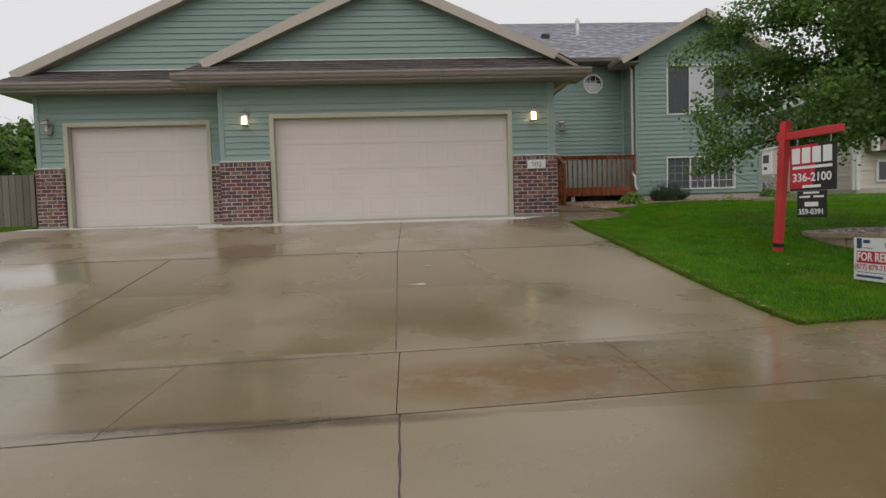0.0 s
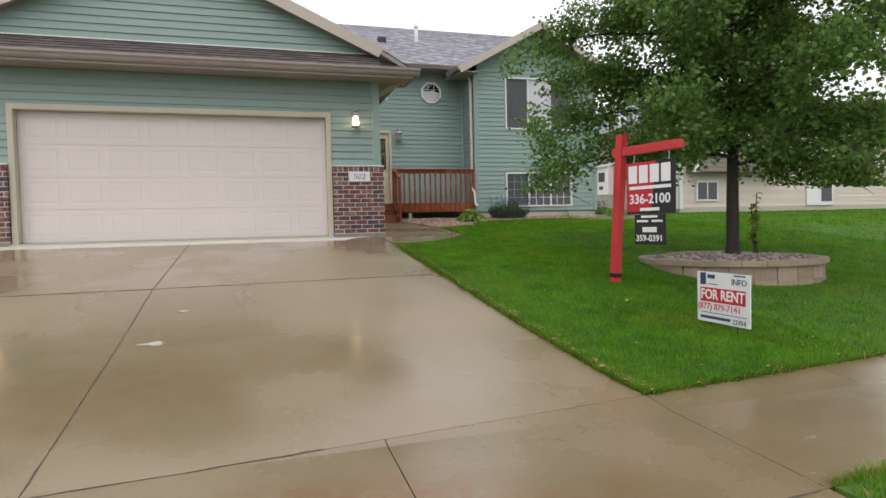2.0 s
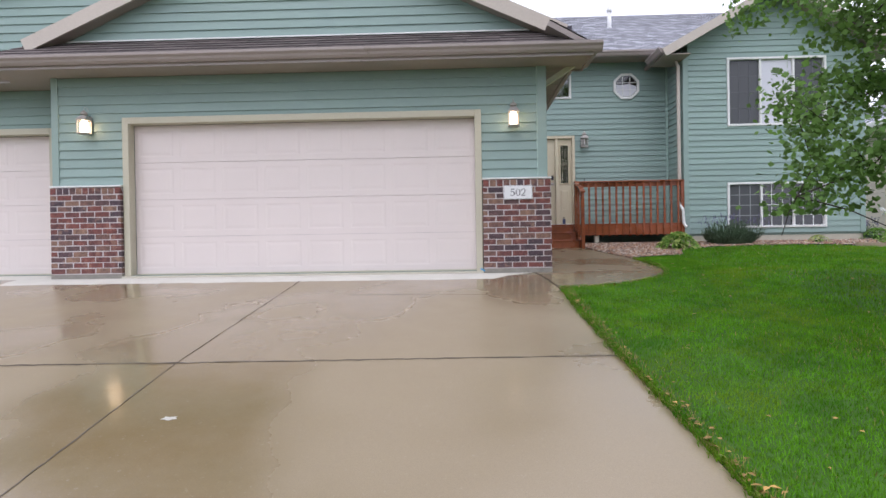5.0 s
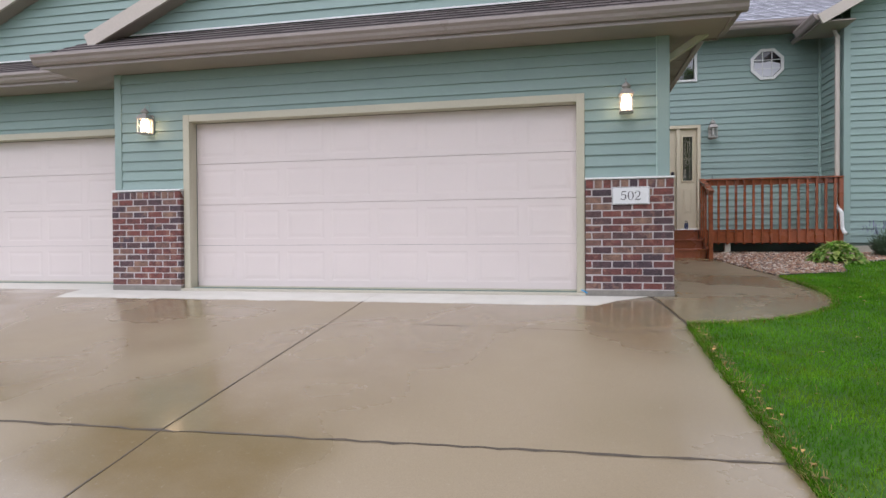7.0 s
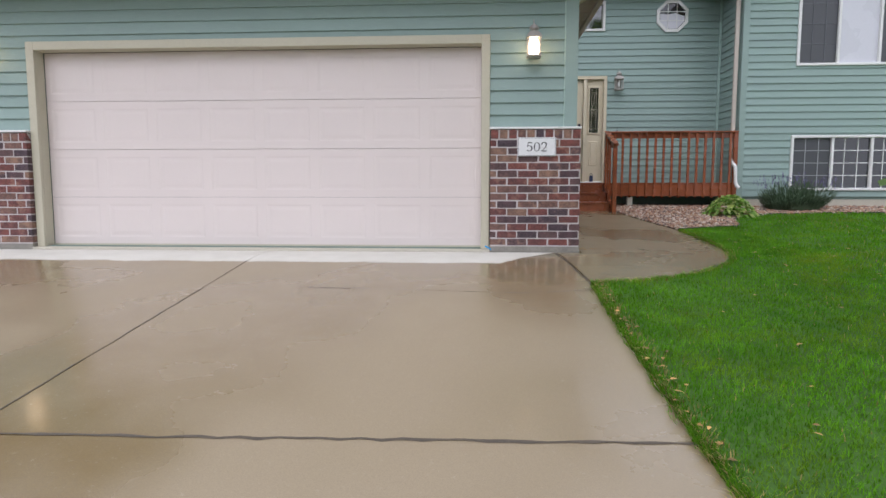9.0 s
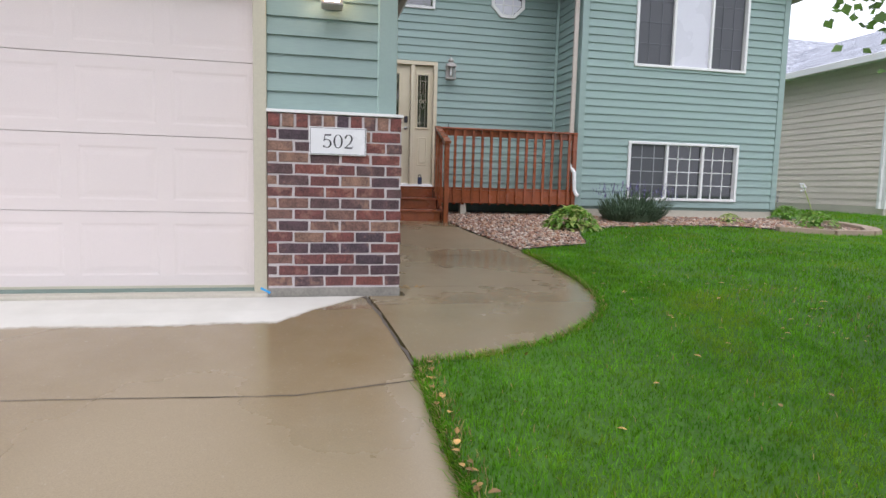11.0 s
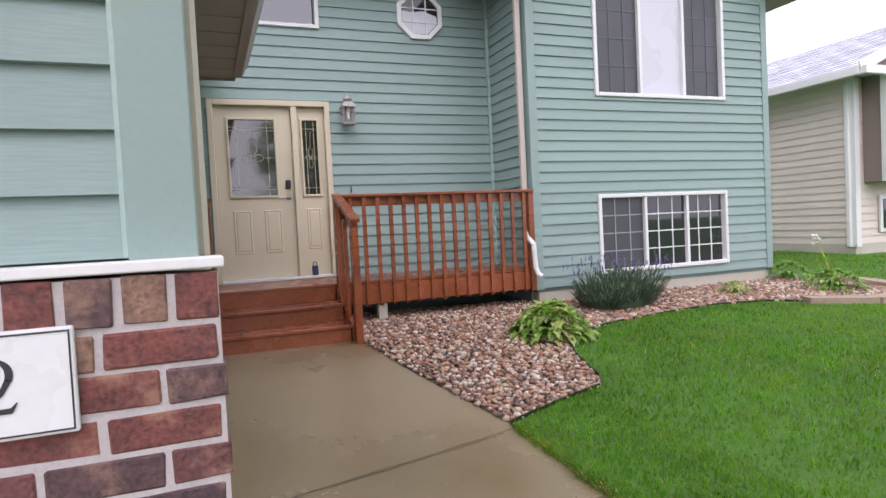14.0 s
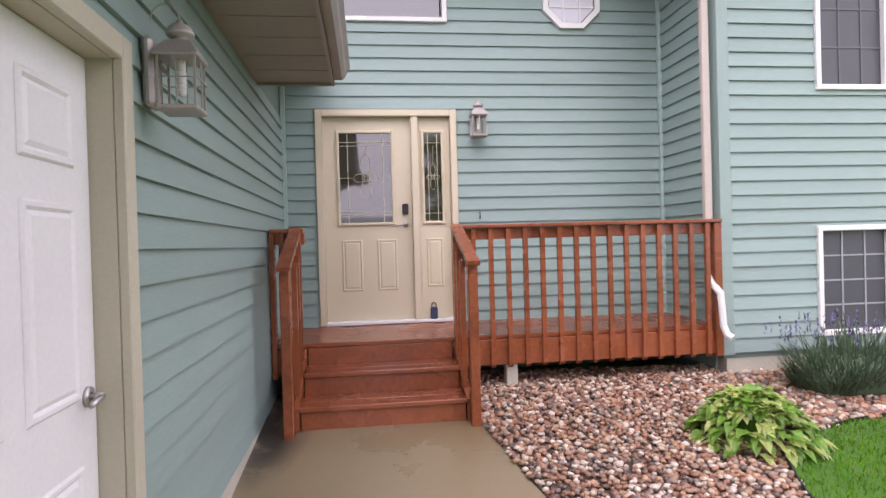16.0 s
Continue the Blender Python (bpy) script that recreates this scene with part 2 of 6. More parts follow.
M = dict(
    siding=mat("siding_green", (0.250, 0.345, 0.314), 0.55, 0, 0.08, 1.1, 34, 0.25, (0.35, 0.35, 4), per_object=0.05),
    board=mat("corner_green", (0.262, 0.355, 0.324), 0.5, 0, 0.05, 1.5, 60, 0.15),
    caulk=mat("caulk_green", (0.36, 0.49, 0.44), 0.5, 0, 0.1, 6, 40, 0.2),
    backing=mat("wall_backing", (0.16, 0.22, 0.19), 0.8, 0, 0.1),
    trim=mat("trim_beige", (0.50, 0.47, 0.36), 0.5, 0, 0.07, 2, 70, 0.12),
    cream=mat("door_cream", (0.62, 0.55, 0.40), 0.42, 0, 0.05, 2, 120, 0.12),
    gdoor=mat("garage_door_paint", (0.69, 0.615, 0.585), 0.5, 0, 0.04, 1.3, 160, 0.18),
    white=mat("white_paint", (0.78, 0.78, 0.78), 0.4, 0, 0.05, 2, 60, 0.1),
    vinyl=mat("white_vinyl", (0.74, 0.74, 0.72), 0.35, 0, 0.04, 2, 60, 0.05),
    fascia=mat("fascia_taupe", (0.30, 0.255, 0.235), 0.35, 0, 0.08, 1.5, 50, 0.08),
    rake=mat("rake_beige", (0.50, 0.44, 0.38), 0.45, 0, 0.08, 1.5, 50, 0.1),
    soffit=mat("soffit_taupe", (0.32, 0.27, 0.23), 0.55, 0, 0.08, 1.5, 50, 0.1),
    shingle=shingles("shingle_brown", (0.105, 0.085, 0.082)),
    shingle_grey=shingles("shingle_grey", (0.33, 0.335, 0.37)),
    shingle_pale=shingles("shingle_pale", (0.46, 0.48, 0.53)),
    mortar=mat("mortar", (0.48, 0.44, 0.43), 0.9, 0, 0.15, 12, 120, 0.5),
    brick=mat("brick_mixed", (0.2, 0.08, 0.06), 0.8, 0, 0.65, 16, 90, 0.8, per_object=1, bump_dist=0.006,
              palette=((0.135, 0.052, 0.048), (0.070, 0.046, 0.056), (0.172, 0.058, 0.048), (0.102, 0.058, 0.058), (0.215, 0.125, 0.090), (0.150, 0.052, 0.046), (0.085, 0.050, 0.056), (0.165, 0.090, 0.072))),
    concrete=wet_concrete("wet_concrete", False),
    drive=wet_concrete("wet_drive_concrete", True),
    foundation=mat("foundation_concrete", (0.48, 0.45, 0.37), 0.85, 0, 0.12, 3, 60, 0.4),
    footing=mat("footing_concrete", (0.24, 0.225, 0.195), 0.85, 0, 0.25, 6, 60, 0.5),
    joint=mat("joint_dark", (0.09, 0.073, 0.055), 0.9, 0, 0.3, 8, 60, 0.5),
    soil=mat("lawn_soil", (0.05, 0.13, 0.010), 0.95, 0, 0.35, 1.5, 40, 0.8),
    mulch=mat("bed_soil", (0.07, 0.05, 0.04), 0.95, 0, 0.3, 5, 60, 0.8),
    grass=mat("grass_blades", (0.097, 0.243, 0.012), 0.7, 0, 0.42, 0.8, 4.0, 0, island=0.4, spec=0.05),
    dry_grass=mat("dry_grass", (0.30, 0.23, 0.08), 0.7, 0, 0.3, 2, 8, 0, island=0.4),
    rock=mat("river_rock", (0.3, 0.2, 0.15), 0.35, 0, 0.25, 20, 90, 0.3, island=1,
             palette=((0.28, 0.140, 0.085), (0.40, 0.25, 0.160), (0.17, 0.088, 0.060), (0.46, 0.36, 0.27), (0.26, 0.125, 0.075), (0.11, 0.078, 0.062), (0.36, 0.205, 0.12), (0.55, 0.47, 0.39), (0.24, 0.175, 0.14))),
    gravel=mat("grey_gravel", (0.3, 0.25, 0.22), 0.6, 0, 0.25, 20, 90, 0.3, island=1,
               palette=((0.26, 0.20, 0.18), (0.36, 0.30, 0.27), (0.18, 0.13, 0.12), (0.42, 0.38, 0.35), (0.22, 0.16, 0.15))),
    deck=mat("deck_stain", (0.26, 0.073, 0.029), 0.25, 0, 0.22, 2.2, 30, 0.25, (1, 1, 1), per_object=0.12),
    red=mat("red_post", (0.56, 0.035, 0.04), 0.5, 0, 0.12, 4, 50, 0.2),
    sign_red=mat("sign_red", (0.52, 0.02, 0.035), 0.4, 0, 0.04),
    black=mat("sign_black", (0.012, 0.012, 0.014), 0.4, 0, 0.1),
    ink=mat("ink_dark", (0.03, 0.03, 0.032), 0.5, 0, 0.1),
    navy=mat("sign_navy", (0.03, 0.05, 0.12), 0.5, 0, 0.1),
    lettering=mat("sign_white", (0.82, 0.82, 0.82), 0.5, 0, 0.02),
    metal=mat("brushed_metal", (0.48, 0.47, 0.46), 0.38, 0.85, 0.1, 8, 90, 0.1),
    pewter=mat("pewter_paint", (0.42, 0.39, 0.36), 0.45, 0.4, 0.15, 8, 90, 0.2),
    darkmetal=mat("dark_metal", (0.045, 0.04, 0.05), 0.4, 0.5, 0.15),
    glass=glass("window_glass"),
    double_glass=glass("double_glass", ior=2.1),
    leaded_glass=glass("leaded_glass", (0.035, 0.034, 0.028), 0.045, 1.9),
    grille_grey=mat("grille_grey", (0.30, 0.31, 0.32), 0.4),
    pewter_dark=mat("grille_dim", (0.10, 0.105, 0.12), 0.4),
    # flat bluish white; in the upper window it paints the pane's sky reflection
    blind=mat("white_blind", (0.60, 0.60, 0.65), 0.25, 0, 0.03, 1, 30, 0),
    screen=mat("window_screen", (0.05, 0.053, 0.06), 0.45, 0, 0.08, 3, 200, 0.1, spec=0.7),
    curtain=mat("curtain", (0.34, 0.30, 0.27), 0.8, 0, 0.2),
    lead=mat("leaded_came", (0.52, 0.48, 0.36), 0.3, 0.6, 0.1),
    bulb=emitter("lit_bulb", (1.0, 0.72, 0.42), 9.0),
    bulb_off=mat("bulb_white", (0.75, 0.75, 0.72), 0.3),
    bark=mat("bark", (0.055, 0.042, 0.036), 0.9, 0, 0.35, 9, 45, 0.9, (1, 1, 0.25), bump_dist=0.02),
    leaf=mat("maple_leaf", (0.112, 0.205, 0.046), 0.5, 0, 0.3, 0.7, 4, 0, island=0.45, spec=0.4),
    # yellow-green that also carries the sunlit tone of the maple's crown
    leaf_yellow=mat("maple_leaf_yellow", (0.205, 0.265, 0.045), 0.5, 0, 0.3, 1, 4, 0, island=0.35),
    hosta=mat("hosta_leaf", (0.16, 0.30, 0.045), 0.4, 0, 0.25, 6, 30, 0.1, island=0.35),
    hosta_edge=mat("hosta_pale", (0.42, 0.48, 0.16), 0.4, 0, 0.2, 6, 30, 0.1, island=0.2),
    lavender=mat("lavender_leaf", (0.085, 0.13, 0.075), 0.7, 0, 0.3, 6, 30, 0, island=0.4),
    violet=mat("lavender_flower", (0.13, 0.11, 0.24), 0.7, 0, 0.3, 6, 30, 0, island=0.3),
    block=mat("bed_block", (0.34, 0.26, 0.19), 0.85, 0, 0.22, 4, 45, 0.6, per_object=0.12),
    tan=mat("neighbour_tan", (0.66, 0.58, 0.50), 0.6, 0, 0.07, 1, 30, 0.2, per_object=0.04),
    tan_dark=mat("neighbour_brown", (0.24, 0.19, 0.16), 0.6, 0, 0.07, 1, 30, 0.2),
    fence=mat("fence_grey", (0.20, 0.165, 0.14), 0.85, 0, 0.3, 3, 40, 0.5, (3, 3, 0.3), per_object=0.2),
    blue=mat("lockbox_blue", (0.04, 0.055, 0.12), 0.45, 0, 0.1),
    tape_blue=mat("tape_blue", (0.04, 0.30, 0.62), 0.6, 0, 0.15),
    orange=mat("autumn_leaf", (0.40, 0.17, 0.05), 0.6, 0, 0.3, 1, 5, 0, island=0.35),
    asphalt=mat("asphalt", (0.05, 0.05, 0.05), 0.6, 0, 0.2, 2, 90, 0.5),
    dry_patch=mat("dry_patch", (0.44, 0.42, 0.37), 0.6, 0, 0.15, 20, 90, 0.2),
    fallen=mat("fallen_leaf", (0.40, 0.235, 0.07), 0.6, 0, 0.45, 4, 20, 0, island=0.5),
    plastic=mat("white_plastic", (0.75, 0.75, 0.75), 0.3, 0, 0.03),
)


def fleck(m, color, scale, lo, hi, amount):
    """Patches of a second colour over a material."""
    nt = m.node_tree
    N, L = nt.nodes, nt.links
    b = N["Principled BSDF"]
    n = N.new("ShaderNodeTexNoise")
    n.inputs["Scale"].default_value, n.inputs["Detail"].default_value, n.inputs["Roughness"].default_value = scale, 6, 0.7
    L.new(N.new("ShaderNodeNewGeometry").outputs["Position"], n.inputs["Vector"])
    r = N.new("ShaderNodeMapRange")
    for k, x in (("From Min", lo), ("From Max", hi), ("To Min", 0.0), ("To Max", amount)):
        r.inputs[k].default_value = x
    L.new(n.outputs["Fac"], r.inputs["Value"])
    x = N.new("ShaderNodeMix")
    x.data_type = "RGBA"
    L.new(r.outputs[0], x.inputs["Factor"])
    L.new(b.inputs["Base Color"].links[0].from_socket, x.inputs["A"])
    x.inputs["B"].default_value = (*color, 1)
    L.new(x.outputs["Result"], b.inputs["Base Color"])


fleck(M["brick"], (0.32, 0.195, 0.135), 8, 0.54, 0.70, 0.75)
fleck(M["brick"], (0.05, 0.038, 0.045), 11, 0.55, 0.7, 0.6)
fleck(M["deck"], (0.12, 0.035, 0.02), 3, 0.5, 0.75, 0.6)
fleck(M["siding"], (0.215, 0.30, 0.288), 1.7, 0.5, 0.8, 0.5)
fleck(M["grass"], (0.21, 0.28, 0.02), 0.9, 0.50, 0.68, 0.7)
fleck(M["grass"], (0.045, 0.16, 0.010), 2.3, 0.50, 0.66, 0.75)
fleck(M["fascia"], (0.38, 0.34, 0.32), 2.5, 0.52, 0.75, 0.4)
for key in ("leaf", "leaf_yellow", "grass", "dry_grass", "hosta", "hosta_edge", "orange", "lavender"):
    thin(M[key])


# ---- building helpers ----
def part(name, bm, material, parent=None, label="", smooth=False):
    me = bpy.data.meshes.new(name)
    bmesh.ops.recalc_face_normals(bm, faces=bm.faces)
    bm.to_mesh(me)
    bm.free()
    if smooth:
        for p in me.polygons:
            p.use_smooth = True
    me.materials.append(M[material] if isinstance(material, str) else material)
    ob = new(name, me)
    if parent is not None:
        ob.parent = parent
    if label:
        tagged(ob, label)
    return ob


def empty(name, place=(0, 0, 0), label="", category="", group="", kind="", rz=0):
    ob = new(name)
    ob.empty_display_size = 0.1
    ob.matrix_world = pose(*place, 0, 0, rz)
    return tagged(ob, label, category, group, kind)


def B(bm=None):
    return bm if bm is not None else bmesh.new()


def box(bm, x0, x1, y0, y1, z0, z1, bevel=0.0):
    m = Matrix.LocRotScale(((x0 + x1) / 2, (y0 + y1) / 2, (z0 + z1) / 2), None, (abs(x1 - x0), abs(y1 - y0), abs(z1 - z0)))
    r = bmesh.ops.create_cube(bm, size=1, matrix=m)
    if bevel:
        es = {e for v in r["verts"] for e in v.link_edges}
        bmesh.ops.bevel(bm, geom=list(es), offset=bevel, segments=1, affect="EDGES", profile=0.7)
    return bm


def obox(name, material, parent, x0, x1, y0, y1, z0, z1, bevel=0.0, label=""):
    return part(name, box(bmesh.new(), x0, x1, y0, y1, z0, z1, bevel), material, parent, label)


def cyl(bm, p, q, r0, r1=None, seg=12):
    p, q = Vector(p), Vector(q)
    d = q - p
    m = Matrix.Translation((p + q) / 2) @ d.to_track_quat("Z", "Y").to_matrix().to_4x4()
    bmesh.ops.create_cone(bm, cap_ends=True, segments=seg, radius1=r0, radius2=r0 if r1 is None else r1, depth=d.length, matrix=m)
    return bm


def beam(bm, p, q, w, h, up=(0, 0, 1)):
    """A straight bar of section w across and h along up, from p to q."""
    p, q, up = Vector(p), Vector(q), Vector(up)
    d = (q - p).normalized()
    s = d.cross(up).normalized() * (w / 2)
    u = s.normalized().cross(d).normalized() * (h / 2)
    vs = [bm.verts.new(a + i * s + j * u) for a in (p, q) for i, j in ((-1, -1), (1, -1), (1, 1), (-1, 1))]
    for f in ((0, 1, 2, 3), (4, 5, 6, 7), (0, 1, 5, 4), (1, 2, 6, 5), (2, 3, 7, 6), (3, 0, 4, 7)):
        bm.faces.new([vs[k] for k in f])
    return bm


def prism(bm, poly, axis, a, b):
    """A polygon drawn in the two other axes, extruded along axis from a to b."""
    def at(u, v, w):
        return (w, u, v) if axis == "x" else (u, w, v) if axis == "y" else (u, v, w)
    lo = [bm.verts.new(at(u, v, a)) for u, v in poly]
    hi = [bm.verts.new(at(u, v, b)) for u, v in poly]
    bm.faces.new(lo)
    bm.faces.new(hi[::-1])
    n = len(poly)
    for i in range(n):
        bm.faces.new((lo[i], lo[(i + 1) % n], hi[(i + 1) % n], hi[i]))
    return bm


def tube(bm, pts, r, seg=8):
    """A round bar along points."""
    rings = []
    for i, p in enumerate(pts):
        a, c = Vector(pts[max(i - 1, 0)]), Vector(pts[min(i + 1, len(pts) - 1)])
        q = (c - a).to_track_quat("Z", "Y")
        rings.append([bm.verts.new(Vector(p) + q @ Vector((r * math.cos(t), r * math.sin(t), 0))) for t in (2 * math.pi * k / seg for k in range(seg))])
    for r0, r1 in zip(rings, rings[1:]):
        for k in range(seg):
            bm.faces.new((r0[k], r0[(k + 1) % seg], r1[(k + 1) % seg], r1[k]))
    bm.faces.new(rings[0][::-1])
    bm.faces.new(rings[-1])
    return bm


def lathe(bm, profile, at=(0, 0), seg=16):
    """A turned body of (radius, height) pairs about a vertical axis."""
    rings = [[bm.verts.new((at[0] + max(r, 1e-4) * math.cos(t), at[1] + max(r, 1e-4) * math.sin(t), z)) for t in (2 * math.pi * k / seg for k in range(seg))] for r, z in profile]
    for p, q in zip(rings, rings[1:]):
        for k in range(seg):
            bm.faces.new((p[k], p[(k + 1) % seg], q[(k + 1) % seg], q[k]))
    bm.faces.new(rings[0][::-1])
    bm.faces.new(rings[-1])
    return bm


def ribbon(bm, line, widths, y0, y1):
    """A flat pen stroke along (x, z) points with a width at each, from y0 to y1 deep."""
    sides = []
    for i, (x, z) in enumerate(line):
        a, c = line[max(i - 1, 0)], line[min(i + 1, len(line) - 1)]
        dx, dz = c[0] - a[0], c[1] - a[1]
        n = math.hypot(dx, dz) or 1.0
        w = widths[i] / 2
        sides.append([bm.verts.new((x + k * w * dz / n, y, z - k * w * dx / n)) for y in (y0, y1) for k in (-1, 1)])
    for p, q in zip(sides, sides[1:]):
        for a, c in ((0, 1), (1, 3), (3, 2), (2, 0)):
            bm.faces.new((p[a], p[c], q[c], q[a]))
    for e in (sides[0], sides[-1]):
        bm.faces.new((e[0], e[1], e[3], e[2]))
    return bm


def loose(name, verts, faces, material, parent=None, label=""):
    me = bpy.data.meshes.new(name)
    me.from_pydata(verts, [], faces)
    me.materials.append(M[material])
    ob = new(name, me)
    if parent is not None:
        ob.parent = parent
    return tagged(ob, label) if label else ob


def words(name, text, size, material, parent, m, spacing=1.0, bold=0.0, wide=1.0):
    """Raised letters in the built-in font, centred, in the plane of m."""
    cu = bpy.data.curves.new(name, "FONT")
    cu.body, cu.size, cu.extrude, cu.align_x, cu.align_y, cu.space_character, cu.offset = text, size, 0.0015, "CENTER", "CENTER", spacing, bold
    cu.resolution_u = 3
    tmp = bpy.data.objects.new("tmp", cu)
    scene.collection.objects.link(tmp)
    me = bpy.data.meshes.new_from_object(tmp.evaluated_get(bpy.context.evaluated_depsgraph_get()))
    bpy.data.objects.remove(tmp)
    me.materials.clear()
    me.materials.append(M[material])
    ob = new(name, me)
    ob.parent = parent
    ob.matrix_local = m @ Matrix.Diagonal((wide, 1, 1, 1))
    return ob


def lerp(x, pts):
    for (a, va), (b, vb) in zip(pts, pts[1:]):
        if x <= b:
            return va + (vb - va) * max(0.0, (x - a) / (b - a))
    return pts[-1][1]


PROFILE = [(-60, -1.75), (-16, -1.58), (-13, -1.45), (-9.45, -1.11), (-8.0, -1.06), (-6, -0.79), (-4, -0.485), (-2, -0.245), (-0.5, -0.06), (0, -0.04), (1.9, 0.06), (3.2, 0.15), (4.2, 0.235), (5, 0.30), (8, 0.36), (60, 0.4)]


def g(y):
    """The height of the ground, which climbs from the street to the house."""
    return lerp(y, PROFILE)


# ---- ground, drive, walks ----
GX = [-400, -120, -60, -30, -20, -14, -10.4] + [-10 + 0.5 * i for i in range(40)] + [10.5, 13, 20, 30, 60, 120, 400]
GY = [-400, -60, -30, -20, -16] + [-15 + 0.5 * i for i in range(52)] + [12, 16, 24, 40, 60, 400]
gv = [(x, y, g(y) - 0.06) for y in GY for x in GX]
gf = [(j * len(GX) + i, j * len(GX) + i + 1, (j + 1) * len(GX) + i + 1, (j + 1) * len(GX) + i) for j in range(len(GY) - 1) for i in range(len(GX) - 1)]
tagged(loose("ground", gv, gf, "soil"), "green lawn soil sloping down towards the street", "ground", kind="structure")


def slab(parent, poly, material, thick=0.10, name="slab", step=0.5, gap=0.012, rise=0.0):
    """A poured slab on the slope; poly runs round in x, y."""
    c = sum((Vector(p) for p in poly), Vector((0, 0))) / len(poly)
    poly = [tuple(Vector(p) + (c - Vector(p)).normalized() * gap) for p in poly]
    bm = bmesh.new()
    top = bm.faces.new([bm.verts.new((x, y, 0)) for x, y in poly])
    y0, y1 = min(p[1] for p in poly), max(p[1] for p in poly)
    k = math.floor(y0 / step) * step
    while k < y1:
        if k > y0 + 0.02:
            bmesh.ops.bisect_plane(bm, geom=bm.verts[:] + bm.edges[:] + bm.faces[:], plane_co=(0, k, 0), plane_no=(0, 1, 0))
        k += step
    r = bmesh.ops.extrude_face_region(bm, geom=bm.faces[:])
    low = [v for v in r["geom"] if isinstance(v, bmesh.types.BMVert)]
    for v in bm.verts:
        v.co.z = g(v.co.y) + rise
    for v in low:
        v.co.z -= thick
    return part(name, bm, material, parent)


driveway = empty("driveway", label="rain-wet brown concrete driveway in jointed slabs", category="driveway", kind="structure")
XL, XA, XB = -10.3, -5.62, -2.42


def walk_top(x):
    return -7.86 + 0.085 * x


def walk_low(x):
    return -9.22 + 0.095 * x


def cross(pts, f):
    return [(x, f(x)) for x in pts]


slab(driveway, [(XL, -4.12), (XB, -4.02), (XB + 0.04, -0.11), (-6.09, -0.11), (-6.09, 0.48), (XL, 0.48)], "drive", gap=0.004)
slab(driveway, [(XB, -4.02), (0.85, -3.94), (0.83, -2.8), (0.83, -1.42), (0.70, -0.12), (0.68, -0.11), (XB + 0.04, -0.11)], "drive", gap=0.004)
slab(driveway, cross((XL, -5.56), walk_top) + [(XA, -4.05), (XL, -4.12)], "drive", gap=0.004)
slab(driveway, cross((-5.56, -2.38), walk_top) + [(XB, -4.02), (XA, -4.05)], "drive", gap=0.004)
slab(driveway, cross((-2.38, 1.13), walk_top) + [(1.06, -7.3), (0.98, -6.1), (0.85, -3.94), (XB, -4.02)], "drive", gap=0.004)
slab(driveway, [(-10.9, -13.2), (-2.30, -13.2)] + cross((-2.33, -10.9), walk_low), "concrete", gap=0.004)
slab(driveway, [(-2.30, -13.2), (1.9, -13.2), (1.25, -11.0)] + cross((1.14, -2.33), walk_low), "concrete", gap=0.004)
CR = random.Random(4)


def crack(pts, w, name="crack"):
    """A wandering open joint, a hair above the slab."""
    bm = bmesh.new()
    line = []
    for (x0, y0), (x1, y1) in zip(pts, pts[1:]):
        n = max(2, int(math.hypot(x1 - x0, y1 - y0) / 0.09))
        line += [(x0 + (x1 - x0) * i / n, y0 + (y1 - y0) * i / n) for i in range(n)]
    line.append(pts[-1])
    rows_ = []
    dx, dy = pts[-1][0] - pts[0][0], pts[-1][1] - pts[0][1]
    L_ = math.hypot(dx, dy)
    nx, ny = -dy / L_, dx / L_
    for x, y in line:
        j, k = CR.uniform(-1, 1) * w * 0.5, w * CR.uniform(0.25, 0.75)
        rows_.append([bm.verts.new((x + nx * (j + q), y + ny * (j + q), g(y + ny * (j + q)) + 0.0025)) for q in (-k, k)])
    for p, q in zip(rows_, rows_[1:]):
        bm.faces.new((p[0], p[1], q[1], q[0]))
    return part(name, bm, "joint", driveway)


crack([(XL, -4.12), (XB, -4.02), (0.85, -3.94)], 0.020)
crack([(-1.6, -1.60), (-0.85, -1.64), (0.25, -1.71), (0.83, -1.60)], 0.007)
crack([(XB + 0.03, -0.7), (XB, -4.0), (-2.38, -8.0)], 0.008)
crack([(XA, -4.05), (-5.56, -8.3)], 0.010)
crack([(0.68, -0.14), (0.84, -1.42)], 0.020)
crack(cross((-10, -5, -1), walk_top), 0.009)
crack(cross((-6.5, -2.33, 1.1), walk_low), 0.008)
crack([(-2.33, -9.5), (-2.30, -13)], 0.011)
crack([(0.70, 1.46), (1.81, 1.67), (2.50, 1.83)], 0.009)
crack([(1.0, 0.17), (1.4, 0.18), (2.35, 0.16)], 0.004)
crack([(1.08, -0.10), (1.5, -0.36), (1.9, -0.60)], 0.005)
sidewalk = empty("sidewalk", label="wet concrete public sidewalk crossing the drive", category="sidewalk", kind="structure")
for a, b in ((-30, -20), (-20, -14), (-14, -9.9), (-9.9, -7.2), (-7.2, -5.5), (-5.5, -3.95), (-3.95, -2.35), (-2.35, -0.66), (-0.66, 1.14), (1.14, 2.75), (2.75, 4.35), (4.35, 5.95), (5.95, 7.6), (7.6, 9.2), (9.2, 14), (14, 20), (20, 30)):
    slab(sidewalk, cross((a, b), walk_low) + cross((b, a), walk_top), "concrete", gap=0.004)
walk_way = empty("front_walk", label="wet curved concrete walk leading to the steps", category="walkway", kind="structure")
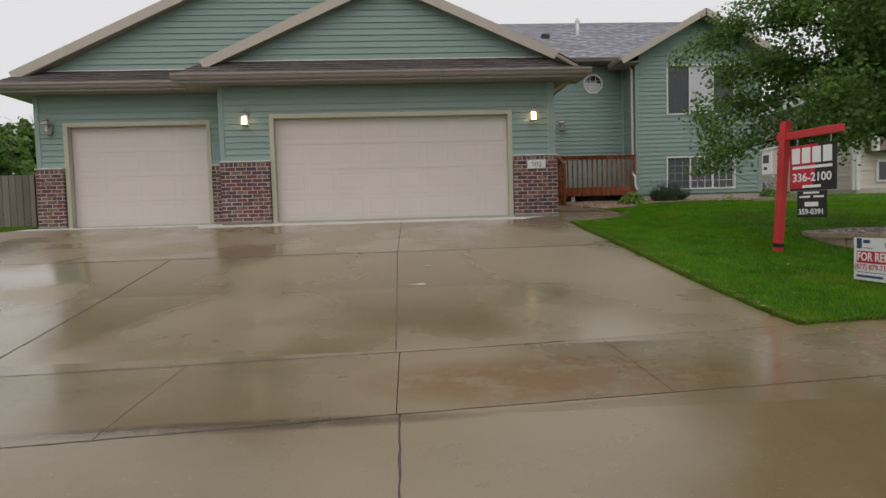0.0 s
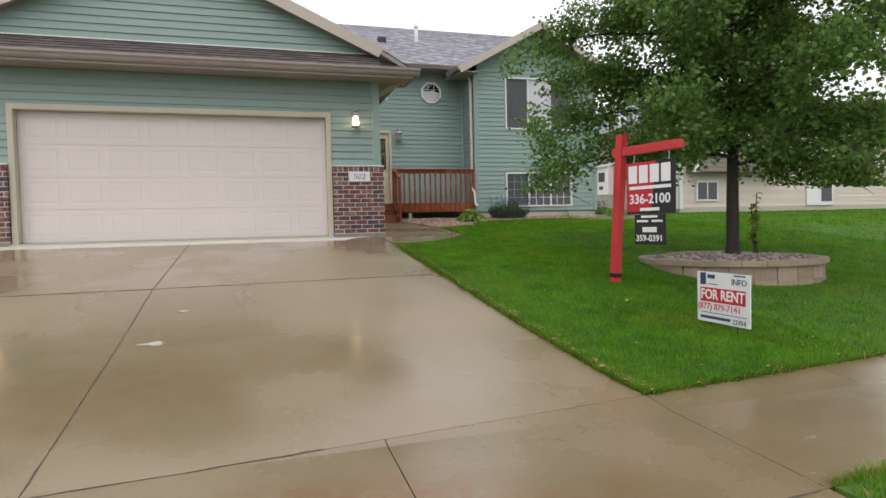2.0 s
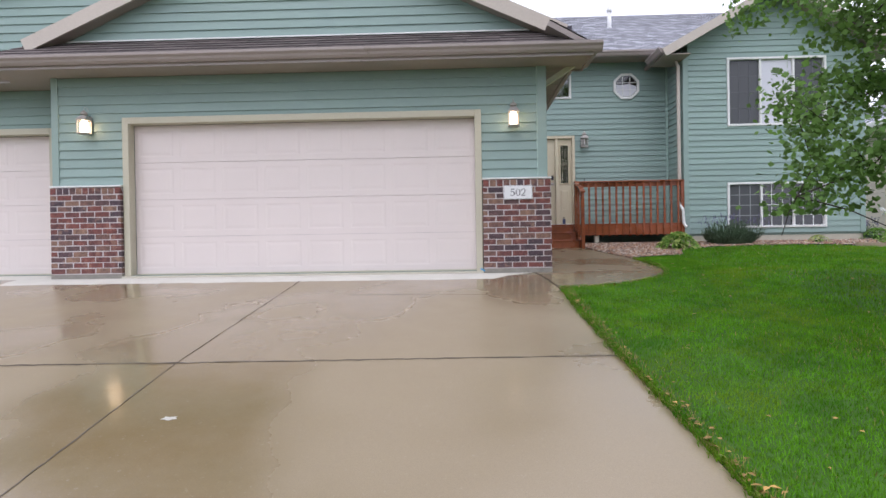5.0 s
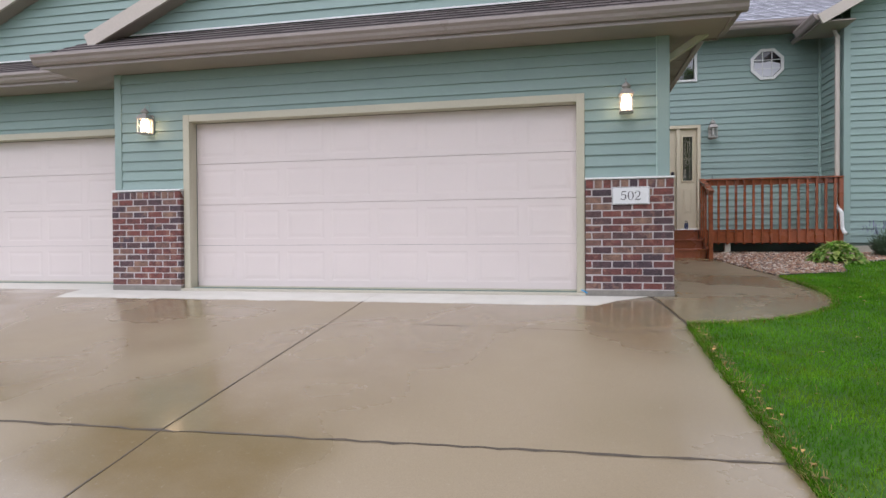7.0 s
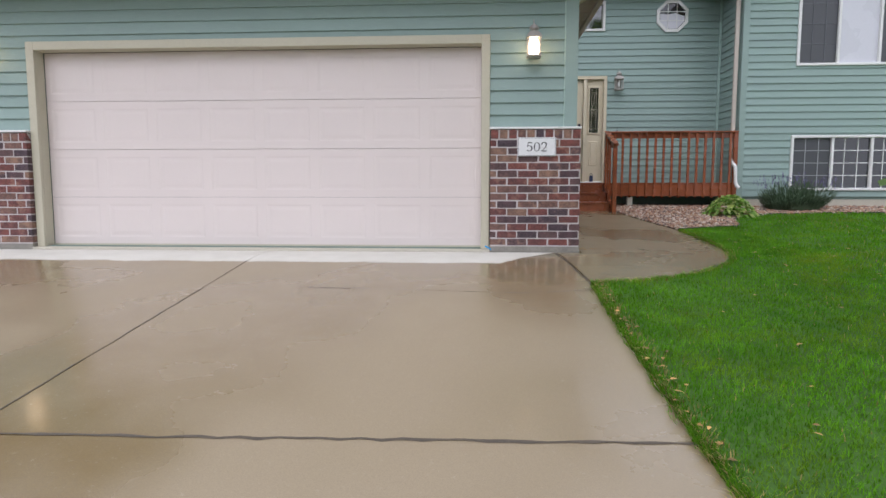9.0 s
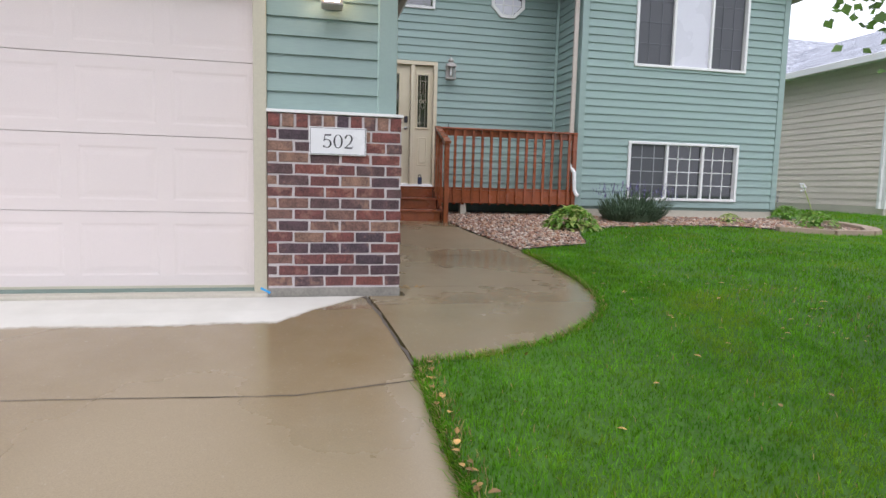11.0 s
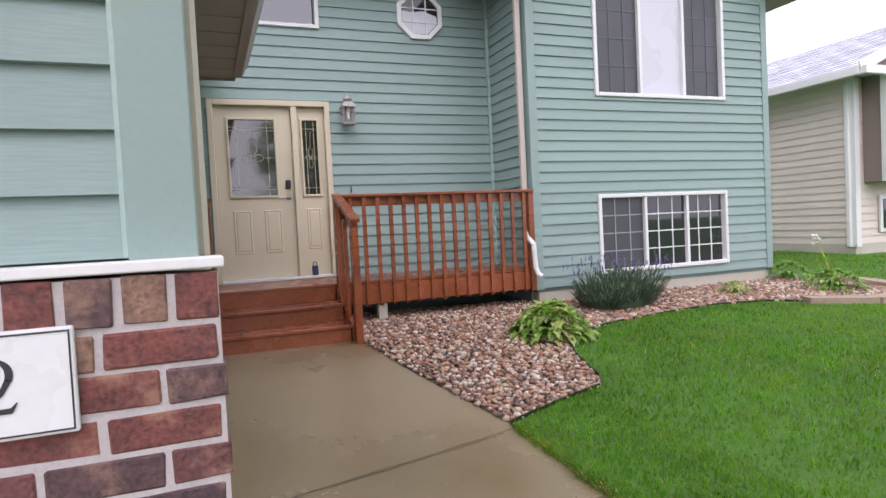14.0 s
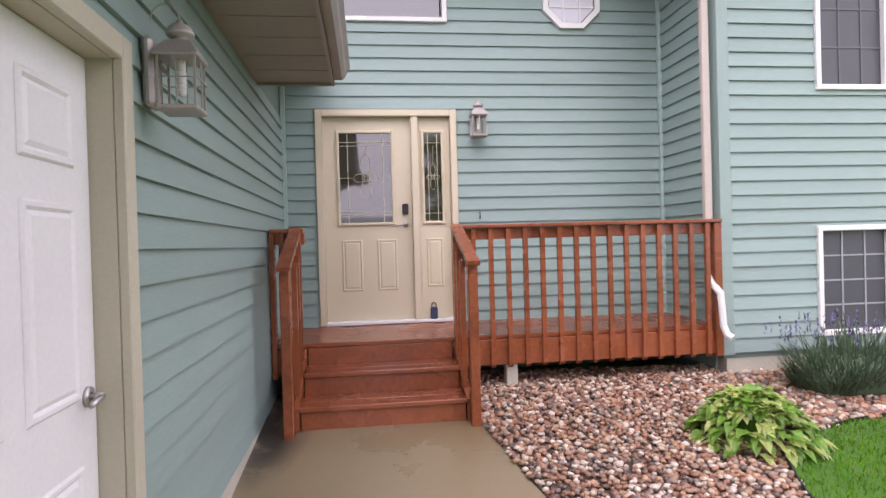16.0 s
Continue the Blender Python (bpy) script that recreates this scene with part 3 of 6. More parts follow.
WALK_EDGE = [(0.86, -1.44), (1.25, -1.38), (1.67, -1.22), (1.93, -1.04), (2.17, -0.83), (2.36, -0.58), (2.53, -0.05), (2.61, 0.5), (2.62, 1.88), (2.48, 2.7), (2.36, 3.5), (2.26, 5.2)]
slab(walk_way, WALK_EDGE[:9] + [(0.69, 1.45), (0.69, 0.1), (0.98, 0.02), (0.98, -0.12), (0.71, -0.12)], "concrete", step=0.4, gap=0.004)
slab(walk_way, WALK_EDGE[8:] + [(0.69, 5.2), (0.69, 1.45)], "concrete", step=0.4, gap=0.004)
splat = bmesh.new()
splat.faces.new([splat.verts.new((-2.14 + r * 0.10 * math.cos(q), -5.87 + r * 0.042 * math.sin(q), g(-5.87 + r * 0.042 * math.sin(q)) + 0.003)) for q, r in ((2 * math.pi * i / 22, 1 + 0.35 * math.sin(5.3 * i)) for i in range(22))])
BED = [(2.60, 1.92), (3.14, 2.14), (3.52, 2.27), (3.63, 2.45), (3.78, 2.95), (3.95, 3.34), (4.2, 3.62), (4.8, 3.82), (5.66, 3.95), (6.4, 4.02), (7.05, 3.92), (7.7, 3.58), (8.2, 3.42), (8.8, 3.45), (9.1, 3.85), (9.0, 4.5), (8.75, 5.0), (8.5, 5.6), (4.6, 5.02), (4.6, 5.35), (2.2, 5.6), (2.24, 4.32), (2.36, 3.5), (2.48, 2.7)]
DRIVE_R = [(-7.76, 1.15), (-7.3, 1.08), (-6.1, 1.0), (-3.94, 0.87), (-2.8, 0.85), (-1.42, 0.86)]
lawn = empty("lawn", label="short green front lawn on a gentle slope", category="lawn", kind="structure")
slab(lawn, [(36, walk_top(36) + 0.02), (36, 14), (9.0, 14), (9.0, 5.6)] + BED[17:11:-1] + BED[11::-1] + WALK_EDGE[7:0:-1] + [(x, y) for y, x in DRIVE_R[::-1]] + [(1.17, walk_top(1.17) + 0.02)], "soil", 0.1, "turf", 0.5, 0.0, 0.012)
slab(lawn, [(1.16, walk_low(1.16) - 0.02), (1.27, -11.0), (1.92, -13.0), (36, -13.0), (36, walk_low(36) - 0.02)], "soil", 0.1, "turf", 0.5, 0.0, 0.012)
slab(lawn, [(-36, walk_top(-36) + 0.02), (-10.32, walk_top(-10.32) + 0.02), (-10.32, 0.5), (-10.2, 14), (-36, 14)], "soil", 0.1, "turf", 0.5, 0.0, 0.012)
slab(lawn, [(-25, -13.0), (-10.92, -13.0), (-10.92, walk_low(-10.92) - 0.02), (-25, walk_low(-25) - 0.02)], "soil", 0.1, "turf", 0.5, 0.0, 0.012)
joint_fill = slab(driveway, [(-10.2, -13.1), (1.2, -13.1), (1.0, -9), (0.8, -4), (0.8, -1.5), (0.65, -0.12), (-10.2, -0.12)], "joint", 0.05, "joint_bed", 0.5, 0.0, -0.022)
spot = bmesh.new()
spot.faces.new([spot.verts.new((-2.01 + r * 0.045 * math.cos(q), -4.96 + r * 0.025 * math.sin(q), g(-4.96 + r * 0.025 * math.sin(q)) + 0.003)) for q, r in ((2 * math.pi * i / 14, 1 + 0.3 * math.sin(4.1 * i)) for i in range(14))])
tagged(part("paint_splat", spot, "dry_patch"), "small white dried spot on the driveway", "stain", kind="structure")
tagged(part("paint_splat", splat, "dry_patch"), "white dried splatter on the driveway", "stain", kind="structure")
road = empty("road", label="grey asphalt residential street", category="road", kind="structure")
obox("surface", "asphalt", road, -200, 200, -22, -13.2, -1.6, -1.52)
kerb = empty("kerb", label="concrete street kerb", category="kerb", kind="structure")
obox("kerb_stone", "foundation", kerb, 2.2, 60, -13.2, -13.0, -1.6, -1.40, 0.02)
obox("kerb_stone", "foundation", kerb, -60, -11.2, -13.2, -13.0, -1.6, -1.40, 0.02)


# ---- walls with lap siding ----
EXPO = 0.127


def lap_wall(parent, axis, plane, out, u0, u1, z0, z1, holes=(), top=None, material="siding", expo=EXPO):
    """Lap boards on a wall. axis: the wall's normal; out: +1 or -1; holes: (u0, u1, z0, z1); top(z): the free span at a height."""
    z = z0
    while z < z1 - 0.01:
        e = min(z + expo, z1)
        cuts = sorted({z, e, *[h for a, b, c, d in holes for h in (c, d) if z + 0.004 < h < e - 0.004]})
        for s, t in zip(cuts, cuts[1:]):
            lo, hi = (u0, u1), (u0, u1)
            if top:
                lo, hi = top(s), top(t)
                if lo[1] - lo[0] < 0.05:
                    continue
                if hi[1] < hi[0]:
                    hi = ((lo[0] + lo[1]) / 2,) * 2
            spans = [(lo[0], lo[1])]
            for a, b, c, d in holes:
                if c < t - 0.004 and d > s + 0.004:
                    spans = [w for p, q in spans for w in ((p, min(q, a)), (max(p, b), q)) if w[1] - w[0] > 0.01]
            for p, q in spans:
                d0 = 0.024 - 0.019 * (s - z) / expo
                d1 = 0.024 - 0.019 * (t - z) / expo
                ph, qh = (hi if (p, q) == (lo[0], lo[1]) and top else (p, q))
                bm = bmesh.new()
                vs = []
                for u, zz, dd in ((p, s, d0), (q, s, d0), (qh, t, d1), (ph, t, d1), (p, s, -0.002), (q, s, -0.002), (qh, t, -0.002), (ph, t, -0.002)):
                    w = plane + out * dd
                    vs.append(bm.verts.new((u, w, zz) if axis == "y" else (w, u, zz)))
                for f in ((0, 1, 2, 3), (4, 5, 6, 7), (0, 1, 5, 4), (1, 2, 6, 5), (2, 3, 7, 6), (3, 0, 4, 7)):
                    bm.faces.new([vs[k] for k in f])
                part("plank", bm, material, parent)
        z = e


def core(parent, axis, a, b, u0, u1, z0, z1, holes=(), material="backing"):
    """The solid wall behind the boards, with its openings cut through; a to b is its thickness."""
    holes = [(p - 0.012, q + 0.012, r - 0.012, w + 0.012) for p, q, r, w in holes]
    us = sorted({u0, u1, *[h for q in holes for h in q[:2] if u0 < h < u1]})
    zs = sorted({z0, z1, *[h for q in holes for h in q[2:] if z0 < h < z1]})
    bm = bmesh.new()
    for p, q in zip(us, us[1:]):
        run = None
        for s, t in zip(zs, zs[1:]):
            inside = any(c <= (p + q) / 2 <= d and e <= (s + t) / 2 <= f for c, d, e, f in holes)
            if inside:
                continue
            if axis == "y":
                box(bm, p, q, a, b, s, t)
            else:
                box(bm, a, b, p, q, s, t)
    return part("core", bm, material, parent)


SIDE = 0.68      # garage side wall
FLOOR = 0.0
G1 = (-4.97, -0.09, 0.0, 2.13)        # double garage opening
G2 = (-9.42, -6.53, 0.0, 2.13)        # single garage opening
Y2 = 0.6                              # single garage wall
DW = 6.03                             # door wall
WY, WX0, WX1 = 5.0, 4.60, 8.44        # front of the bedroom wing
SOFF = 2.80

wall_garage = empty("wall_garage_front", label="green lap-sided garage front wall", category="wall", kind="structure")
core(wall_garage, "y", 0.0, 0.16, -6.03, 0.86, -0.3, 3.32, [G1])
lap_wall(wall_garage, "y", 0.0, -1, -6.0, 0.78, 1.27, SOFF, [(-5.06, 0.0, 0.0, 2.22)])
for x0, x1 in ((0.775, 0.905), (-6.08, -5.98)):
    obox("corner_board", "board", wall_garage, x0, x1, -0.03, 0.10, 1.26, SOFF, 0.003)
obox("caulk_line", "caulk", wall_garage, 0.766, 0.775, -0.026, 0.0, 1.27, SOFF)
obox("return_wall", "siding", wall_garage, -6.05, -5.9, 0.10, 0.62, 0.0, SOFF)

wall_single = empty("wall_single_garage", label="green lap-sided wall of the single garage bay", category="wall", kind="structure")
core(wall_single, "y", Y2, Y2 + 0.16, -10.05, -6.0, -0.3, 3.32, [G2])
lap_wall(wall_single, "y", Y2, -1, -10.0, -6.05, 1.27, SOFF, [(-9.51, -6.44, 0.0, 2.22)])
obox("corner_board", "board", wall_single, -10.09, -9.99, Y2 - 0.03, Y2 + 0.1, 1.26, SOFF, 0.003)
wall_left = empty("wall_west", label="green side wall of the garage", category="wall", kind="structure")
core(wall_left, "x", -10.05, -9.9, Y2 + 0.16, 14, -0.3, SOFF)
lap_wall(wall_left, "x", -10.05, -1, Y2 + 0.1, 14, 0.1, SOFF)

SD = (1.15, 2.07, 0.14, 2.17)          # side service door: y0, y1, z0, z1
wall_side = empty("wall_garage_side", label="green lap-sided garage wall beside the walk", category="wall", kind="structure")
core(wall_side, "x", SIDE - 0.16, SIDE, 0.16, DW, -0.3, SOFF + 0.5, [SD])
lap_wall(wall_side, "x", SIDE, 1, 0.10, DW - 0.03, 0.28, SOFF, [(SD[0] - 0.08, SD[1] + 0.08, 0.0, SD[3] + 0.08)])
obox("foundation", "foundation", wall_side, SIDE, SIDE + 0.018, 0.1, SD[0] - 0.08, -0.1, 0.275)
obox("foundation", "foundation", wall_side, SIDE, SIDE + 0.018, SD[1] + 0.08, DW, -0.1, 0.275)

FD = (1.03, 2.385, 0.76, 2.86)         # front door unit
UWE = (0.95, 2.34, 3.75, 4.32)         # window over the entry
OC, OR = (3.63, 4.01), 0.30            # octagon window
wall_door = empty("wall_entry", label="green lap-sided entry wall round the front door", category="wall", kind="structure")
OCT = (OC[0] - 0.205, OC[0] + 0.205, OC[1] - 0.205, OC[1] + 0.205)
core(wall_door, "y", DW, DW + 0.16, 0.5, WX0 + 0.1, -0.2, 4.7, [FD, UWE, OCT])
lap_wall(wall_door, "y", DW, -1, SIDE, WX0, 0.35, 4.62, [(FD[0] - 0.02, FD[1] + 0.02, 0, FD[3] + 0.02), (UWE[0], UWE[1], UWE[2], UWE[3]), OCT])
for x in (SIDE + 0.03, WX0 - 0.03):
    obox("corner_strip", "caulk", wall_door, x - 0.02, x + 0.02, DW - 0.05, DW - 0.015, 0.35, 4.6)

wall_return = empty("wall_wing_return", label="green lap-sided return wall of the bedroom wing", category="wall", kind="structure")
core(wall_return, "x", WX0, WX0 + 0.15, WY + 0.16, DW, -0.2, 4.7)
lap_wall(wall_return, "x", WX0, -1, WY + 0.1, DW - 0.03, 0.35, 4.62)

W1 = (5.53, 7.65, 2.83, 4.32)
W2 = (5.51, 7.63, 0.61, 1.605)
wall_wing = empty("wall_wing_front", label="green lap-sided gable wall of the bedroom wing", category="wall", kind="structure")
core(wall_wing, "y", WY, WY + 0.16, WX0, WX1, 0.45, 4.42, [W1, W2])
APEX = ((WX0 + WX1) / 2, 5.66)
GS = 0.52


def wing_span(z):
    h = max(0.0, (APEX[1] - z) / GS)
    return max(WX0 + 0.09, APEX[0] - h), min(WX1 - 0.09, APEX[0] + h)


lap_wall(wall_wing, "y", WY, -1, WX0 + 0.09, WX1 - 0.09, 0.50, 5.60, [W1, W2], wing_span)
part("gable_core", prism(bmesh.new(), [(WX0, 4.42), (WX1, 4.42), (APEX[0], 5.62)], "y", WY, WY + 0.16), "backing", wall_wing)
for x0, x1 in ((WX0 - 0.02, WX0 + 0.09), (WX1 - 0.09, WX1 + 0.02)):
    obox("corner_board", "board", wall_wing, x0, x1, WY - 0.03, WY + 0.09, 0.48, 4.45, 0.003)
obox("foundation", "foundation", wall_wing, WX0 + 0.03, WX1 - 0.02, WY + 0.005, WY + 0.2, -0.2, 0.50)
wall_east = empty("wall_east", label="green east wall of the house", category="wall", kind="structure")
core(wall_east, "x", WX1 - 0.15, WX1, WY + 0.16, 14, -0.2, 4.45)
lap_wall(wall_east, "x", WX1, 1, WY + 0.09, 14, 0.50, 4.45)

# brick piers: 14 stretcher courses and a rowlock cap
BRICKS = {}


def brick(parent, x0, x1, y0, y1, z0, z1):
    key = (round(x1 - x0, 3), round(y1 - y0, 3), round(z1 - z0, 3))
    if key not in BRICKS:
        bm = box(bmesh.new(), -key[0] / 2, key[0] / 2, -key[1] / 2, key[1] / 2, -key[2] / 2, key[2] / 2, 0.004)
        rj = random.Random(int(key[0] * 1e3) + 7)
        for v in bm.verts:
            v.co.x += rj.uniform(-0.0022, 0.0022)
            v.co.z += rj.uniform(-0.002, 0.002)
        me = bpy.data.meshes.new("brick")
        bm.to_mesh(me)
        bm.free()
        me.materials.append(M["brick"])
        BRICKS[key] = me
    ob = new("brick", BRICKS[key])
    ob.parent = parent
    rr = random.Random(int(x0 * 977 + z0 * 3701 + y0 * 131))
    ob.location = ((x0 + x1) / 2, (y0 + y1) / 2 + rr.uniform(-0.003, 0.003), (z0 + z1) / 2 + rr.uniform(-0.0015, 0.0015))
    ob.rotation_euler = (0, rr.uniform(-0.012, 0.012) + (math.pi if rr.random() < 0.5 else 0), 0)
    return ob


def pier(name, x0, x1, face, label, side=None, shift=0.0):
    """Brick facing from x0 to x1 with its front at y = face."""
    p = empty(name, label=label, category="brick pier", kind="structure")
    zb, ch, bl = 0.03, 0.0795, 0.215
    obox("mortar_bed", "mortar", p, x0 + 0.007, x1 - 0.007, face + 0.0035, face + 0.089, -0.03, 1.235)
    obox("footing", "footing", p, x0, x1, face - 0.004, face + 0.09, -0.16, 0.018, 0.003)
    for r in range(14):
        z = zb + r * ch
        u = x0 - (bl / 2 if r % 2 else 0) - shift
        while u < x1 - 0.02:
            a, b = max(u, x0), min(u + bl - 0.013, x1)
            if b - a > 0.03:
                brick(p, a, b, face, face + 0.085, z, z + ch - 0.013)
            u += bl
    n = round((x1 - x0) / 0.095)
    w = (x1 - x0) / n
    for i in range(n):
        brick(p, x0 + i * w + 0.008, x0 + (i + 1) * w - 0.008, face - 0.004, face + 0.085, zb + 14 * ch + 0.002, zb + 14 * ch + 0.094)
    obox("cap_flashing", "vinyl", p, x0 - 0.004, x1 + 0.006, face - 0.008, face + 0.09, zb + 14 * ch + 0.100, zb + 14 * ch + 0.122, 0.003)
    return p


pier("brick_pier_east", 0.005, 0.945, -0.09, "mixed red and brown brick pier with rowlock cap", shift=0.03)
pier("brick_pier_middle", -6.08, -5.065, -0.09, "red brick pier between the garage doors")
pier("brick_pier_recessed", -6.435, -6.09, Y2 - 0.09, "red brick pier beside the single garage door")
pier("brick_pier_west", -10.10, -9.52, Y2 - 0.09, "dark red brick pier at the house corner")


# ---- roofs ----
def roof_plane(name, a, b, c, d, parent, material="shingle", expo=0.14, thick=0.03):
    """Shingle courses from the eave a-b to the ridge d-c."""
    a, b, c, d = (Vector(v) for v in (a, b, c, d))
    n = max(1, round((d - a).length / expo))
    nrm = (b - a).cross(d - a).normalized()
    if nrm.z < 0:
        nrm = -nrm
    deck = bmesh.new()
    lo = [deck.verts.new(v - nrm * 0.012) for v in (a, b, c, d)]
    hi = [deck.verts.new(v - nrm * 0.08) for v in (a, b, c, d)]
    for f in ((lo[0], lo[1], lo[2], lo[3]), (hi[0], hi[1], hi[2], hi[3]), (lo[0], lo[1], hi[1], hi[0]), (lo[1], lo[2], hi[2], hi[1]), (lo[2], lo[3], hi[3], hi[2]), (lo[3], lo[0], hi[0], hi[3])):
        deck.faces.new(f)
    part("roof_deck", deck, "fascia", parent)
    along = (b - a).normalized()
    upw = (d - a - along * (d - a).dot(along)).normalized()
    rot = Matrix((along, upw, nrm)).transposed().to_4x4()
    for i in range(n):
        s, t = i / n, min(1.0, (i + 1.15) / n)
        pts = [a.lerp(d, s) + nrm * 0.013, b.lerp(c, s) + nrm * 0.013, b.lerp(c, t) + nrm * 0.002, a.lerp(d, t) + nrm * 0.002]
        low = [a.lerp(d, s) - nrm * 0.008, b.lerp(c, s) - nrm * 0.008]
        o = pts[0] - along * (0.11 * (i % 2) + 0.37 * (i % 3))
        inv = (Matrix.Translation(o) @ rot).inverted()
        bm = bmesh.new()
        v = [bm.verts.new(inv @ q) for q in pts + low]
        bm.faces.new(v[:4])
        bm.faces.new((v[0], v[1], v[5], v[4]))
        ob = part("shingle_course", bm, material, parent)
        ob.matrix_local = Matrix.Translation(o) @ rot


def gutter(name, p, q, out, label, parent=None, z=2.82):
    """A K-style gutter from p to q (x, y) whose front faces out."""
    p, q, out = Vector((*p, z)), Vector((*q, z)), Vector((*out, 0))
    prof = [(0.0, 0.0), (0.06, 0.0), (0.085, 0.03), (0.095, 0.06), (0.12, 0.09), (0.12, 0.125), (0.105, 0.125), (0.10, 0.10), (0.01, 0.10), (0.0, 0.125)]
    bm = bmesh.new()
    r = [[bm.verts.new(e + out * u + Vector((0, 0, v))) for u, v in prof] for e in (p, q)]
    for i in range(len(prof)):
        j = (i + 1) % len(prof)
        bm.faces.new((r[0][i], r[0][j], r[1][j], r[1][i]))
    bm.faces.new(r[0])
    bm.faces.new(r[1][::-1])
    return part(name, bm, "fascia", parent, label)


roof_garage = empty("roof_garage", label="brown shingled garage roof with front gables and taupe gutters", category="roof", kind="structure")
EX = 1.27     # outer edge of the side eave
EXF, YR = 1.45, 0.22     # the wider return of the front eave, and how far back it goes
roof_plane("pent", (-6.72, -0.55, 2.95), (EXF, -0.55, 2.95), (1.05, 0.02, 3.30), (-6.35, 0.02, 3.30), roof_garage)
roof_plane("pent", (-10.62, 0.05, 2.95), (-6.60, 0.05, 2.95), (-6.3, 0.62, 3.30), (-10.2, 0.62, 3.30), roof_garage)
gutter("gutter", (-6.80, -0.50), (EXF + 0.11, -0.50), (0, -1), "taupe metal gutter", roof_garage)
gutter("gutter", (-10.68, 0.10), (-6.75, 0.10), (0, -1), "taupe metal gutter", roof_garage)
gutter("gutter", (EXF, -0.50), (EXF, YR), (1, 0), "taupe metal gutter", roof_garage)
gutter("gutter", (EX, YR), (EX, 4.72), (1, 0), "taupe metal gutter", roof_garage)
gutter("gutter", (-10.60, 0.10), (-10.60, 9), (-1, 0), "taupe metal gutter", roof_garage)
for i, (x0, x1, y0, y1) in enumerate(((-6.75, EXF, -0.50, 0.0), (SIDE, EXF, 0.0, YR), (SIDE, EX, YR, 4.72), (-6.75, -6.03, 0.0, 0.62), (-10.62, -6.75, 0.10, 0.62), (-10.62, -10.05, 0.62, 9))):
    obox("soffit", "soffit", roof_garage, x0, x1, y0, y1, SOFF, SOFF + 0.02)
for i in range(13):
    obox("soffit_seam", "fascia", roof_garage, SIDE + 0.04, EX - 0.02, 0.3 + i * 0.34, 0.303 + i * 0.34, SOFF - 0.004, SOFF)
obox("fascia_board", "fascia", roof_garage, -6.75, EXF, -0.52, -0.50, SOFF - 0.02, 2.96)
obox("fascia_board", "fascia", roof_garage, EXF - 0.02, EXF, -0.5, YR, SOFF - 0.02, 2.96)
obox("fascia_board", "fascia", roof_garage, EX, EXF - 0.02, YR - 0.02, YR, SOFF - 0.02, 2.96)
obox("fascia_board", "fascia", roof_garage, EX - 0.02, EX, YR, 4.72, SOFF - 0.02, 2.96)
obox("fascia_board", "fascia", roof_garage, SIDE, EX, 4.72, 4.74, SOFF - 0.02, 3.0)
obox("fascia_board", "fascia", roof_garage, -10.62, -6.75, 0.08, 0.10, SOFF - 0.02, 2.96)
FA = (-2.58, 4.93)
roof_plane("front_gable", (1.12, -0.22, 3.27), (1.12, 7, 3.27), (FA[0], 7, FA[1]), (FA[0], -0.22, FA[1]), roof_garage)
roof_plane("front_gable", (-6.28, -0.22, 3.27), (-6.28, 7, 3.27), (FA[0], 7, FA[1]), (FA[0], -0.22, FA[1]), roof_garage)
for x in (1.14, -6.30):
    bm = beam(bmesh.new(), (x, -0.235, 3.19), (FA[0], -0.235, FA[1] - 0.08), 0.03, 0.19, (0, 0, 1))
    part("rake_board", bm, "rake", roof_garage)
    bm = beam(bmesh.new(), (x * 0.97 - 0.07, -0.12, 3.15), (FA[0], -0.12, FA[1] - 0.12), 0.22, 0.015, (0, 0, 1))
    part("rake_soffit", bm, "soffit", roof_garage)
BA = (-4.70, 5.80)
roof_plane("big_gable", (-10.35, 0.38, 3.24), (-10.35, 9, 3.24), (BA[0], 9, BA[1]), (BA[0], 0.38, BA[1]), roof_garage)
roof_plane("big_gable", (0.95, 0.38, 3.24), (0.95, 9, 3.24), (BA[0], 9, BA[1]), (BA[0], 0.38, BA[1]), roof_garage)
bm = beam(bmesh.new(), (-10.37, 0.365, 3.16), (BA[0], 0.365, BA[1] - 0.08), 0.03, 0.19)
part("rake_board", bm, "rake", roof_garage)
bm = beam(bmesh.new(), (-10.1, 0.49, 3.16), (BA[0], 0.49, BA[1] - 0.12), 0.24, 0.015)
part("rake_soffit", bm, "soffit", roof_garage)
roof_plane("side_eave", (EX, YR, 2.95), (EX, 4.72, 2.95), (0.72, 4.72, 3.26), (0.72, YR, 3.26), roof_garage)
roof_plane("side_return", (EXF, -0.5, 2.95), (EXF, YR, 2.95), (0.9, YR, 3.26), (0.9, -0.5, 3.26), roof_garage)

wall_gable = empty("wall_front_gable", label="green lap-sided gable over the double garage door", category="wall", kind="structure")


def span1(z):
    h = (FA[1] - 0.10 - z) / 0.4486
    return FA[0] - h, FA[0] + h


lap_wall(wall_gable, "y", 0.0, -1, -6.2, 1.1, 3.30, FA[1] - 0.12, (), span1)
part("core", prism(bmesh.new(), [(-6.1, 3.28), (0.95, 3.28), (FA[0], FA[1] - 0.12)], "y", 0.0, 0.15), "backing", wall_gable)
obox("flashing", "vinyl", wall_gable, -5.9, 0.75, -0.028, -0.02, 3.295, 3.315)
wall_gable2 = empty("wall_big_gable", label="green lap-sided gable behind the single garage bay", category="wall", kind="structure")


def span2(z):
    h = (BA[1] - 0.10 - z) / 0.4531
    return BA[0] - h, BA[0] + h


lap_wall(wall_gable2, "y", Y2, -1, -10.2, 0.8, 3.30, BA[1] - 0.12, (), span2)
